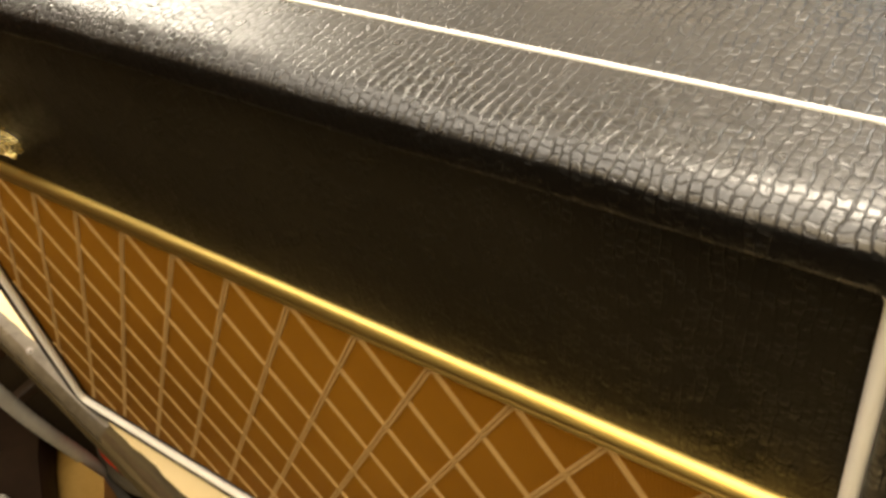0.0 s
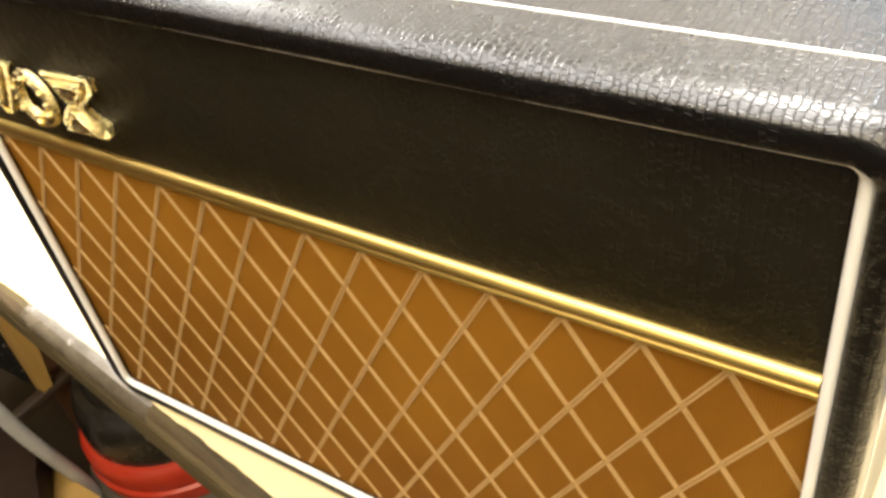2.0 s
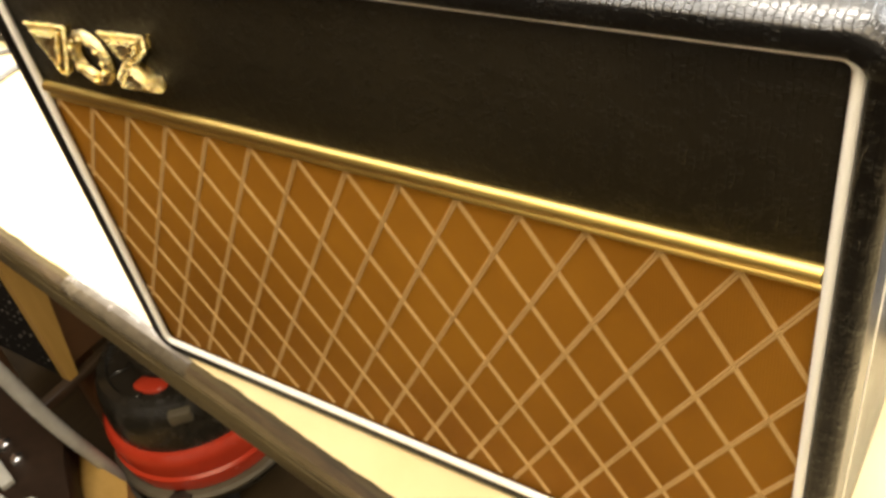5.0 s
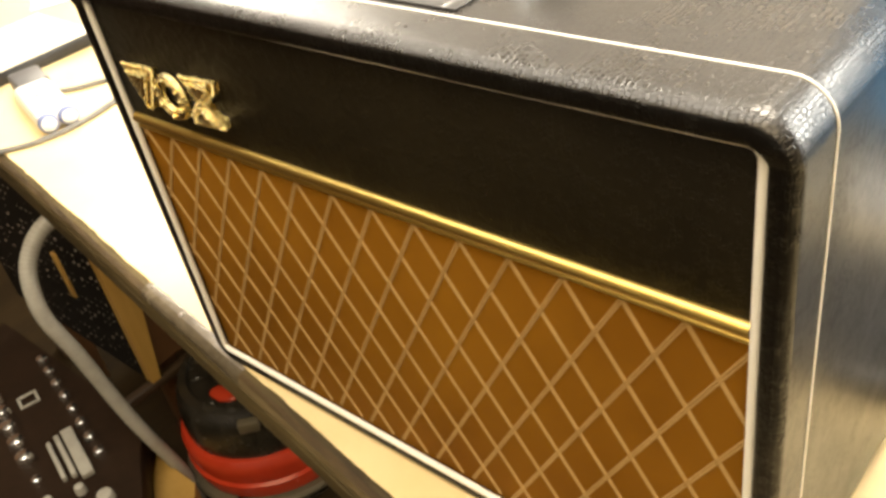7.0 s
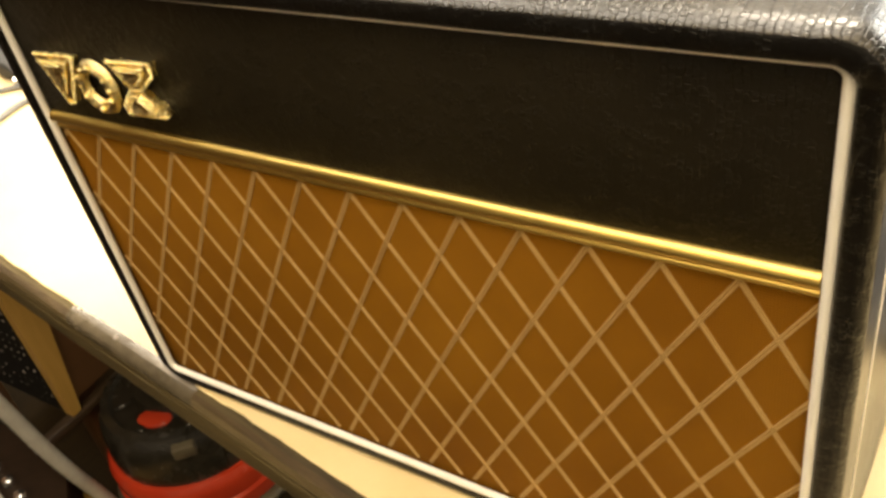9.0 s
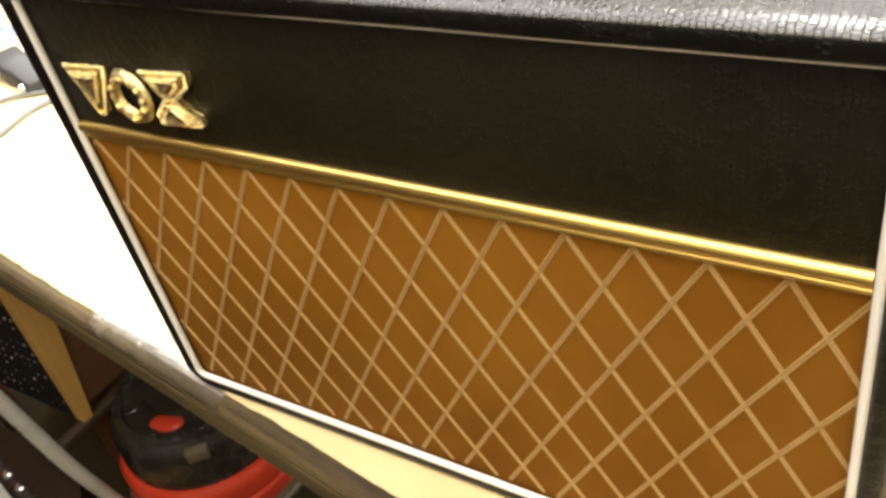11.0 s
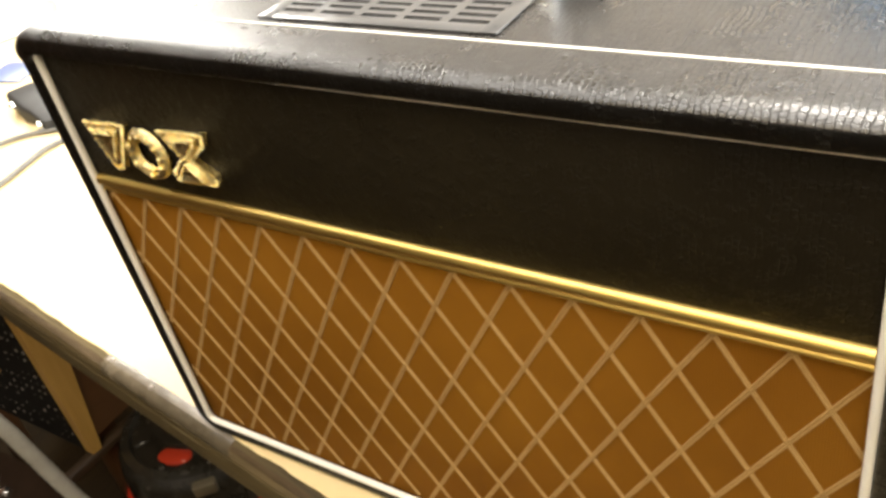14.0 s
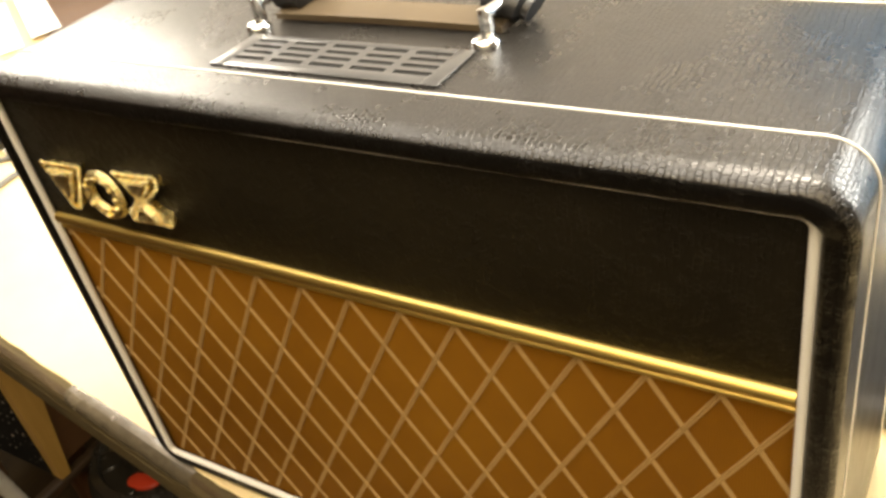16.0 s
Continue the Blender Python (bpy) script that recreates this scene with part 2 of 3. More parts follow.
BLUE_PLASTIC = worn("blue_plastic", (0.14, 0.18, 0.36), (0.20, 0.25, 0.44), 50, (0.3, 0.45), relief=0.0001)
PAPER = worn("white_paper", (0.74, 0.73, 0.70), (0.82, 0.81, 0.78), 30, (0.7, 0.85), relief=0.0002)
CABLE = worn("pale_grey_cable", (0.13, 0.127, 0.118), (0.18, 0.176, 0.165), 60, (0.45, 0.6), relief=0.0001)
TAPE = worn("clear_tape", (0.034, 0.027, 0.016), (0.155, 0.128, 0.088), 48, (0.10, 0.34), relief=0.0016)
TAPE_PALE = worn("clear_tape_on_laminate", (0.10, 0.086, 0.068), (0.26, 0.232, 0.195), 70, (0.08, 0.26), relief=0.0012)
CLEAR = worn("shiny_clear_film", (0.30, 0.27, 0.25), (0.40, 0.37, 0.34), 90, (0.05, 0.10), spec=0.9, relief=0)
KEYCAP = worn("grey_keycap", (0.05, 0.05, 0.055), (0.08, 0.08, 0.085), 90, (0.25, 0.4), relief=0.0001)
GREY_CASE = worn("grey_case", (0.10, 0.10, 0.105), (0.15, 0.15, 0.155), 60, (0.3, 0.45), relief=0.0001)


STUD = worn("dull_steel", (0.10, 0.09, 0.08), (0.30, 0.27, 0.24), 90, (0.25, 0.4), 1.0, relief=0)
CASE_BROWN = worn("dark_brown_case", (0.015, 0.0085, 0.005), (0.030, 0.017, 0.010), 60, (0.5, 0.65), spec=0.1, relief=0.0002)
SCREEN = material("blue_screen", (0.02, 0.03, 0.05), 0.3)
SCREEN.node_tree.nodes["Principled BSDF"].inputs["Emission Color"].default_value = (0.07, 0.37, 0.72, 1)
SCREEN.node_tree.nodes["Principled BSDF"].inputs["Emission Strength"].default_value = 1.8


SCREEN_PAGE = material("pale_screen_page", (0.02, 0.03, 0.05), 0.3)
SCREEN_PAGE.node_tree.nodes["Principled BSDF"].inputs["Emission Color"].default_value = (0.80, 0.90, 1.0, 1)
SCREEN_PAGE.node_tree.nodes["Principled BSDF"].inputs["Emission Strength"].default_value = 2.6


# ---- mesh helpers ----
def link_mesh(name, bm, mat, smooth=True):
    bmesh.ops.recalc_face_normals(bm, faces=bm.faces)
    me = bpy.data.meshes.new(name)
    bm.to_mesh(me)
    bm.free()
    me.materials.append(mat)
    if smooth:
        me.polygons.foreach_set("use_smooth", [True] * len(me.polygons))
        me.set_sharp_from_angle(angle=radians(40))
    return new(name, me)


def part(name, bm, mat, parent, label="", smooth=True):
    ob = link_mesh(name, bm, mat, smooth)
    ob.parent = parent
    if label:
        tagged(ob, label)
    return ob


def thing(name, place, label, category, group="", kind=""):
    ob = new(name)
    ob.empty_display_size = 0.02
    ob.matrix_world = place
    return tagged(ob, label, category, group, kind)


def box(bm, lo, hi, bevel=0.0, segments=2, m=None):
    """Adds a box from corner to corner, its edges rounded."""
    b = bmesh.new()
    bmesh.ops.create_cube(b, size=1)
    for v in b.verts:
        v.co = Vector([lo[k] + (v.co[k] + 0.5) * (hi[k] - lo[k]) for k in range(3)])
    if bevel:
        bmesh.ops.bevel(b, geom=b.edges[:], offset=bevel, segments=segments, affect="EDGES", profile=0.5)
    return merge(bm, b, m)


def merge(bm, b, m=None):
    if m:
        b.transform(m)
    seen = {v: bm.verts.new(v.co) for v in b.verts}
    for f in b.faces:
        bm.faces.new([seen[v] for v in f.verts])
    b.free()
    return bm


def loft(bm, rings, closed=True, caps=(True, True)):
    """Joins rings of equal count by quads."""
    rows = [[bm.verts.new(p) for p in r] for r in rings]
    for a, b in zip(rows, rows[1:]):
        for k in range(len(a) if closed else len(a) - 1):
            j = (k + 1) % len(a)
            bm.faces.new((a[k], a[j], b[j], b[k]))
    if caps[0]:
        bm.faces.new(rows[0])
    if caps[1]:
        bm.faces.new(rows[-1])
    return bm


def rounded_rect(x0, x1, z0, z1, r, seg=6, along=0):
    """Points round a rectangle with rounded corners, as pairs, with more points along its top if wanted."""
    out = []
    for cx, cz, a in ((x1 - r, z1 - r, 0), (x0 + r, z1 - r, 90), (x0 + r, z0 + r, 180), (x1 - r, z0 + r, 270)):
        for k in range(seg + 1):
            t = radians(a + 90 * k / seg)
            out.append((cx + r * math.cos(t), cz + r * math.sin(t)))
        if a == 0:
            out += [(x1 - r + (x0 - x1 + 2 * r) * k / (along + 1), z1) for k in range(1, along + 1)]
    return out


def spin(bm, profile, seg=48, m=None):
    """A solid of revolution about z from pairs of radius and height."""
    b = bmesh.new()
    loft(b, [[(r * math.cos(math.tau * k / seg), r * math.sin(math.tau * k / seg), z) for k in range(seg)] for r, z in profile])
    return merge(bm, b, m)


def tube(bm, points, radius, seg=10, closed=False, squash=1.0):
    """A round bar along points."""
    pts = [Vector(p) for p in points]
    n = len(pts)
    rings = []
    side = None
    for k, p in enumerate(pts):
        a = pts[(k - 1) % n] if closed or k else p
        b = pts[(k + 1) % n] if closed or k < n - 1 else p
        d = (b - a).normalized()
        if side is None:
            side = d.cross(Vector((0, 0, 1)) if abs(d.z) < 0.9 else Vector((1, 0, 0))).normalized()
        side = (side - d * side.dot(d)).normalized()
        up = d.cross(side)
        r = radius[k] if isinstance(radius, (list, tuple)) else radius
        rings.append([p + side * (r * math.cos(math.tau * q / seg)) + up * (r * squash * math.sin(math.tau * q / seg)) for q in range(seg)])
    if closed:
        rings.append(rings[0])
        loft(bm, rings, caps=(False, False))
        bmesh.ops.remove_doubles(bm, verts=bm.verts, dist=1e-6)
        return bm
    return loft(bm, rings)


def smooth_path(points, steps=10):
    """A Catmull-Rom curve through points."""
    p = [Vector(q) for q in points]
    p = [2 * p[0] - p[1], *p, 2 * p[-1] - p[-2]]
    out = []
    for a, b, c, d in zip(p, p[1:], p[2:], p[3:]):
        for k in range(steps):
            t = k / steps
            out.append(0.5 * (2 * b + (c - a) * t + (2 * a - 5 * b + 4 * c - d) * t * t + (3 * b - a - 3 * c + d) * t ** 3))
    return [*out, p[-2]]


# ---- room ----
DESK_Z = 0.7573


def slab(name, lo, hi, mat, label, category):
    return tagged(link_mesh(name, box(bmesh.new(), lo, hi), mat, False), label, category, kind="structure")


slab("floor", (-2.6, -4.2, -0.1), (4.2, 1.3, 0), FLOOR, "dark brown wooden floor in shadow", "floor")
slab("ceiling", (-2.6, -4.2, 2.4), (4.2, 1.3, 2.5), CEILING, "plain grey ceiling", "ceiling")
slab("wall_north", (-2.6, 1.3, -0.1), (4.2, 1.4, 2.5), PAINT, "plain warm white wall", "wall")
slab("wall_south", (-2.6, -4.3, -0.1), (4.2, -4.2, 2.5), PAINT, "plain warm white wall", "wall")
slab("wall_west", (-2.7, -4.2, -0.1), (-2.6, 1.3, 2.5), BROWN_WOOD, "dark brown wood panelled wall", "wall")
slab("wall_east", (4.2, -4.2, -0.1), (4.3, 1.3, 2.5), PAINT, "plain warm white wall", "wall")

# ---- desk ----
DESK = Matrix.Translation((0, -0.0425, DESK_Z)) @ pose(0, 0, 0, 0, 0, math.degrees(math.atan(-0.152)))


def wavering(x, seed, size):
    return size * (noise.noise((x * 9, seed, 0)) + 0.5 * noise.noise((x * 31, seed, 4)) + 0.3 * noise.noise((x * 90, seed, 8)))


def build_desk():
    desk = thing("desk", DESK, "cream laminate desk with a chipped worn grey wooden edge", "desk")
    # board with a worn front edge, lofted along its length
    bm = bmesh.new()
    rings = []
    for k in range(241):
        x = -1.5 + 2.15 * k / 240
        a, b, c = wavering(x, 1, 0.0012), wavering(x, 5, 0.0014), wavering(x, 9, 0.0010)
        rings.append([(x, 0.85, -0.0012), (x, 0.02, -0.0012), (x, 0.006 + a, -0.0014), (x, 0.0015 + b, -0.004), (x, 0.0 + b * 0.5, -0.0092), (x, 0.0052 + c, -0.0110), (x, 0.0052 + c, -0.0128), (x, 0.0006 + c, -0.0146), (x, 0.0002 + a, -0.0185), (x, 0.0026 + c, -0.0197), (x, 0.0026 + c, -0.0207), (x, 0.0006 + b, -0.0220), (x, 0.0 + a * 0.4, -0.037), (x, 0.003, -0.040), (x, 0.85, -0.040)])
    board = part("board", loft(bm, rings), EDGE_WOOD, desk, "worn grey-brown wooden board edge")
    # the upper moulding is rubbed paler than the face below the groove; the core shows along the laminate
    board.data.materials.append(EDGE_PALE)
    board.data.materials.append(EDGE_CORE)
    for f in board.data.polygons:
        if -0.0095 < f.center.z < -0.0013 and f.center.y < 0.02:
            f.material_index = 2 if f.center.z > -0.0030 else 1
    # laminate skin with a ragged front border
    bm = bmesh.new()
    rings = []
    for k in range(461):
        x = -1.5 + 2.15 * k / 460
        y = 0.0112 + wavering(x, 20, 0.0030)
        rings.append([(x, 0.85, -0.001), (x, 0.85, 0), (x, y + 0.0008, 0), (x, y, -0.0007), (x, y, -0.0011)])
    part("laminate_top", loft(bm, rings), LAMINATE, desk, "cream laminate top with ragged border")
    for x, y in ((-1.46, 0.06), (0.60, 0.06), (-1.46, 0.8), (0.60, 0.8)):
        part("leg", box(bmesh.new(), (x - 0.025, y - 0.025, -DESK_Z), (x + 0.025, y + 0.025, -0.040), 0.003), BROWN_WOOD, desk)
    # clear tape folded over the edge
    bm = bmesh.new()
    rings = []
    for k in range(61):
        x = -0.352 + 0.165 * k / 60
        w = wavering(x, 40, 0.0012)
        line = [(0.0125 + w * 2.0, 0.0004), (0.006, 0.0005), (0.0016, -0.0016), (-0.0008, -0.006), (-0.0006, -0.0095 + w * 1.5)]
        # the end is pressed into the edge
        line = [(y + 0.0012 * max(k - 52, 0) / 8, z - 0.0012 * max(k - 52, 0) / 8) for y, z in line]
        rings.append([(x, y, z) for y, z in line] + [(x, y + 0.0004, z - 0.0004) for y, z in reversed(line)])
    tape = part("edge_tape", loft(bm, rings), TAPE, desk, "shiny clear tape folded over the edge")
    # where it lies on the flat the pale laminate shows through
    tape.data.materials.append(TAPE_PALE)
    for f in tape.data.polygons:
        if f.center.y > 0.0050:
            f.material_index = 1
    # domes added to give the tape its two glints
    for x, y in ((-0.338, 0.0180), (-0.282, 0.0078)):
        p = DESK.inverted() @ Vector((x, y, DESK_Z))
        part("tape_glint", spin(bmesh.new(), [(0.0026, -0.0004), (0.0022, 0.0012), (0.0013, 0.0021), (0.0002, 0.0024)], 12, Matrix.Translation((p.x, p.y, 0.0004))), CLEAR, desk, "small clear dome added for a glint on the tape")
    return desk


build_desk()

# ---- amplifier ----
AX0, AX1, AZ0, AZ1 = -0.2155, 0.2178, 0.7575, 1.0555
OX0, OX1, OZ0, OZ1 = -0.2046, 0.2068, 0.7669, 1.0454
FRONT, SIDE_BACK, PIPE_Y = -0.0090, 0.0042, 0.0210
STRIP_Z, PITCH, PEAK_X, PEAK_Z, ROW = 0.964, 0.0288, 0.1755, 0.955, 0.0477


def back_y(z):
    return 0.1755 - 0.125 * (z - AZ0)


def build_amplifier():
    amp = thing("guitar_amplifier", pose(0, 0, 0), "small black tolex guitar amplifier with brown diamond grille cloth", "amplifier")
    # cabinet shell, lofted from the opening out over the front edge to the back; the top lip stands
    # further forward than the sides, and sags a little towards the left
    r, TOP = 0.0132, 90

    def lip(points, y, sag=0.0):
        out = []
        for x, z in points:
            up = min(max((z - OZ1 + 0.016) / 0.016, 0), 1)
            up = up * up * (3 - 2 * up)
            left = min(max((0.04 - x) / 0.12, 0), 1)
            slack = up * min(max((0.02 - y + FRONT) / 0.012, 0), 1) * wavering(x, 60 + sag * 900, 0.00032)
            out.append((x, slack + y + SIDE_BACK * (1 - up) * min(max((0.012 - y + FRONT) / 0.012, 0), 1), z - sag * (1.0 + 0.5 * left) * up + 0.7 * slack))
        return out

    inner = rounded_rect(OX0, OX1, OZ0, OZ1, 0.007, 6, TOP)
    rings = [lip(inner, 0.006)]
    rings.append(lip(inner, FRONT + 0.0022, 0.0016))
    rings.append(lip(rounded_rect(OX0 - 0.0006, OX1 + 0.0006, OZ0 - 0.0006, OZ1 + 0.0006, 0.0075, 6, TOP), FRONT + 0.0006, 0.0016))
    rings.append(lip(rounded_rect(OX0 - 0.0015, OX1 + 0.0015, OZ0 - 0.0015, min(OZ1 + 0.0015, AZ1 - 0.003), 0.008, 6, TOP), FRONT, 0.0013))
    bend = [(0.0064, 0.0), (0.0050, 0.0), (0.0042, 0.0001), (0.0037, 0.0003)]
    bend += [(r * (1 - math.cos(a)), 0.0092 - r * math.sin(a)) for a in [radians(41 - 6 * k) for k in range(6)]] + [(0.0, 0.0088)]
    for k, (i, y) in enumerate(bend):
        # the side edges are rounded more tightly than the top edge
        q = 0.0048
        w = q - math.sqrt(max(q * q - max(q - y, 0) ** 2, 0)) + (0.0004 if k == 0 else 0)
        rings.append(lip(rounded_rect(AX0 + w, AX1 - w, AZ0 + min(w, 0.0036), AZ1 - i, 0.017 - i * 0.5, 6, TOP), y + FRONT))
    outer = rounded_rect(AX0, AX1, AZ0, AZ1, 0.017, 6, TOP)
    for y in (PIPE_Y - 0.0025, PIPE_Y + 0.0025):
        rings.append([(x, y, z) for x, z in outer])
    for i, back in ((0, 0.010), (0.003, 0.003), (0.010, 0)):
        rings.append([(x, back_y(z) - back, z) for x, z in rounded_rect(AX0 + i, AX1 - i, AZ0 + i, AZ1 - i, 0.017 - i * 0.5, 6, TOP)])
    cabinet = part("cabinet", loft(bmesh.new(), rings, caps=(False, True)), TOLEX, amp, "black embossed tolex covered cabinet")
    cabinet.data.materials.append(TOLEX_SIDE)
    cabinet.data.materials.append(TOLEX_LIP_SHADED)
    # front-facing lip faces take the darkened copy
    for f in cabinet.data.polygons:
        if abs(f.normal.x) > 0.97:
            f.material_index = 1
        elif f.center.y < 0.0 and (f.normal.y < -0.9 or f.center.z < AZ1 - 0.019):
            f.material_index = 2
    # top panel and grille
    part("front_panel", box(bmesh.new(), (OX0 + 0.0003, -0.0015, STRIP_Z - 0.003), (OX1 - 0.0003, 0.0055, OZ1 - 0.0003), 0.0008), TOLEX_FRONT_HAZED, amp, "black tolex upper front panel")
    grille = part("grille", box(bmesh.new(), (OX0 + 0.0003, 0.0, OZ0 + 0.0003), (OX1 - 0.0003, 0.0055, STRIP_Z - 0.0035), 0.0005), CLOTH, amp, "brown woven grille cloth with cream diamond threads")
    top, low, left, right = STRIP_Z - 0.005, OZ0 + 0.004, OX0 + 0.003, OX1 - 0.003
    for sign in (1, -1):
        for k in range(-12, 32):
            x = PEAK_X - k * PITCH
            # where this thread enters and leaves the cloth
            slope = sign * PITCH / ROW
            z_a, z_b = top, low
            x_of = lambda z: x + slope * (PEAK_Z - z)
            ends = [(x_of(z), z) for z in (z_a, z_b)]
            out = []
            for xx, zz in ends:
                if xx < left or xx > right:
                    xx = min(max(xx, left), right)
                    zz = PEAK_Z - (xx - x) / slope
                out.append((xx, zz))
            (xa, za), (xb, zb) = out
            if za > top + 1e-6 or zb < low - 1e-6 or za - zb < 0.004:
                continue
            d = Vector((xb - xa, 0, zb - za)).normalized()
            side = Vector((d.z, 0, -d.x))
            bm = bmesh.new()
            for o in (-0.00066, 0.00066):
                a, b = Vector((xa, 0, za)) + side * o, Vector((xb, 0, zb)) + side * o
                steps = 8
                rings = []
                for q in range(steps + 1):
                    c = a.lerp(b, q / steps)
                    w = 0.00058
                    rings.append([c + side * -w + Vector((0, 0.0002, 0)), c + side * (-w * 0.6) + Vector((0, -0.0005, 0)), c + side * (w * 0.6) + Vector((0, -0.0005, 0)), c + side * w + Vector((0, 0.0002, 0))])
                loft(bm, rings)
            part("thread", bm, THREAD, grille)
    # brass strip: a fat bead over a thin step
    bead = [(-0.0076, 0.0002)]
    bead += [(-0.0056 - 0.0018 * math.cos(a), -0.0006 - 0.0024 * math.sin(a)) for a in [math.pi * k / 8 for k in range(9)]]
    bead += [(0.0004 - 0.0036 * math.cos(a), -0.0008 - 0.0044 * math.sin(a)) for a in [math.pi * k / 16 for k in range(17)]]
    bead += [(0.0041, 0.0002)]
    part("gold_strip", loft(bmesh.new(), [[(x, y, STRIP_Z + z) for z, y in bead] for x in (OX0 + 0.0045, OX1 - 0.0045)]), GOLD, amp, "shiny gold trim strip")
    # cream piping round the opening, and the thin line over top and sides
    rr = rounded_rect(OX0 + 0.0021, OX1 - 0.0021, OZ0 + 0.0021, OZ1 - 0.0021, 0.0055, 8)
    part("front_piping", tube(bmesh.new(), [(x, -0.0036, z) for x, z in rr], 0.0021, 12, True), PIPING, amp, "cream piping round the front")
    for name, ys in (("edge_piping", lambda z: PIPE_Y), ("edge_piping", lambda z: back_y(z) - 0.014)):
        part(name, tube(bmesh.new(), [(x, ys(z), z) for x, z in rounded_rect(AX0, AX1, AZ0, AZ1, 0.017, 8)], 0.00062, 8, True), PIPING, amp, "thin cream line over top and sides")
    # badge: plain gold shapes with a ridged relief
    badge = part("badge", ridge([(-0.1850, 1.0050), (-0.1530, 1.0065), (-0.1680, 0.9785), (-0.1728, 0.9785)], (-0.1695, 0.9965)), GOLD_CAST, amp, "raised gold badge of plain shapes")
    ring = bmesh.new()
    oval = [(-0.1408 + 0.0108 * math.cos(a), -0.0050, 0.9917 + 0.0112 * math.sin(a)) for a in [math.tau * k / 36 for k in range(36)]]
    tube(ring, oval, 0.0038, 8, True)
    for k in range(0, 36, 3):
        cast_stud(ring, (oval[k][0], -0.0082, oval[k][2]), 0.0014 + 0.0005 * math.sin(k))
    part("badge_ring", ring, GOLD_CAST, badge)
    part("badge_upper_wedge", ridge([(-0.1265, 1.0070), (-0.0945, 1.0090), (-0.0965, 1.0020), (-0.1085, 0.9935), (-0.1155, 0.9935)], (-0.1100, 1.0015)), GOLD_CAST, badge)
    part("badge_lower_wedge", ridge([(-0.1150, 0.9935), (-0.1085, 0.9935), (-0.0965, 0.9850), (-0.0960, 0.9805), (-0.1245, 0.9790), (-0.1255, 0.9830)], (-0.1110, 0.9850)), GOLD_CAST, badge)
    # vent
    vx0, vx1, vy0, vy1 = -0.0665, 0.0570, 0.0258, 0.0585
    # near-black sheet under the slots stands for the shade inside
    vent = part("vent", box(bmesh.new(), (vx0 + 0.006, vy0 + 0.004, AZ1 - 0.0006), (vx1 - 0.006, vy1 - 0.004, AZ1 + 0.0004)), SLOT_SHADE, amp, "black slotted vent plate")
    wide = (vx1 - vx0 - 0.017 - 4 * 0.0045) / 5
    z0, z1 = AZ1 + 0.0002, AZ1 + 0.0011
    bm = bmesh.new()
    box(bm, (vx0, vy0, z0), (vx0 + 0.0085, vy1, z1), 0.0006)
    box(bm, (vx1 - 0.0085, vy0, z0), (vx1, vy1, z1), 0.0006)
    box(bm, (vx0 + 0.008, vy0, z0), (vx1 - 0.008, vy0 + 0.0075, z1 - 0.00005), 0.0006)
    box(bm, (vx0 + 0.008, vy1 - 0.0045, z0), (vx1 - 0.008, vy1, z1 - 0.00005), 0.0006)
    part("vent_frame", bm, VENT_PLASTIC, vent)
    for k in range(4):
        x = vx0 + 0.0085 + (k + 1) * wide + k * 0.0045
        part("cross_bar", box(bmesh.new(), (x, vy0 + 0.003, z0), (x + 0.0045, vy1 - 0.003, z1 - 0.0001)), VENT_PLASTIC, vent)
    gap = 0.0028
    bar = (vy1 - vy0 - 0.012 - 4 * gap) / 3
    for k in range(3):
        y = vy0 + 0.0075 + gap + k * (bar + gap)
        part("slat", box(bmesh.new(), (vx0 + 0.008, y, z0), (vx1 - 0.008, y + bar, z1 - 0.00015)), VENT_PLASTIC, vent)
    # handle: a flat strap between two moulded ends held by bright brackets
    strap = [(-0.066, 0.0855, AZ1 + 0.003), (-0.035, 0.086, AZ1 + 0.0032), (-0.004, 0.086, AZ1 + 0.0034), (0.027, 0.086, AZ1 + 0.0032), (0.060, 0.0855, AZ1 + 0.003)]
    bm = bmesh.new()
    loft(bm, [[(p.x, p.y - 0.010, p.z - 0.002), (p.x, p.y - 0.010, p.z + 0.001), (p.x, p.y, p.z + 0.002), (p.x, p.y + 0.010, p.z + 0.001), (p.x, p.y + 0.010, p.z - 0.002), (p.x, p.y, p.z - 0.0025)] for p in smooth_path(strap, 6)])
    handle = part("handle", bm, LEATHER, amp, "tan leather strap handle with black ends")
    for x, s in ((-0.063, 1), (0.058, -1)):
        bm = bmesh.new()
        tube(bm, smooth_path([(x - 0.010 * s, 0.093, AZ1 + 0.006), (x - 0.003 * s, 0.093, AZ1 + 0.009), (x + 0.004 * s, 0.093, AZ1 + 0.010), (x + 0.010 * s, 0.093, AZ1 + 0.008)], 5), [0.010] * 3 + [0.0135] * 12 + [0.011], 16, False, 0.62)
        part("handle_end", bm, BLACK_PLASTIC, handle, "black moulded handle end")
    for x in (-0.070, 0.057):
        bm = bmesh.new()
        spin(bm, [(0.0064, 0), (0.0064, 0.0015), (0.0052, 0.003), (0.003, 0.0036)], 20, pose(x, 0.066, AZ1))
        box(bm, (x - 0.0028, 0.0665, AZ1), (x + 0.0028, 0.0715, AZ1 + 0.015), 0.0014)
        tube(bm, [(x, 0.069, AZ1 + 0.012), (x, 0.086, AZ1 + 0.011)], 0.003, 10)
        part("handle_bracket", bm, CHROME, handle, "chrome handle bracket")
    return amp


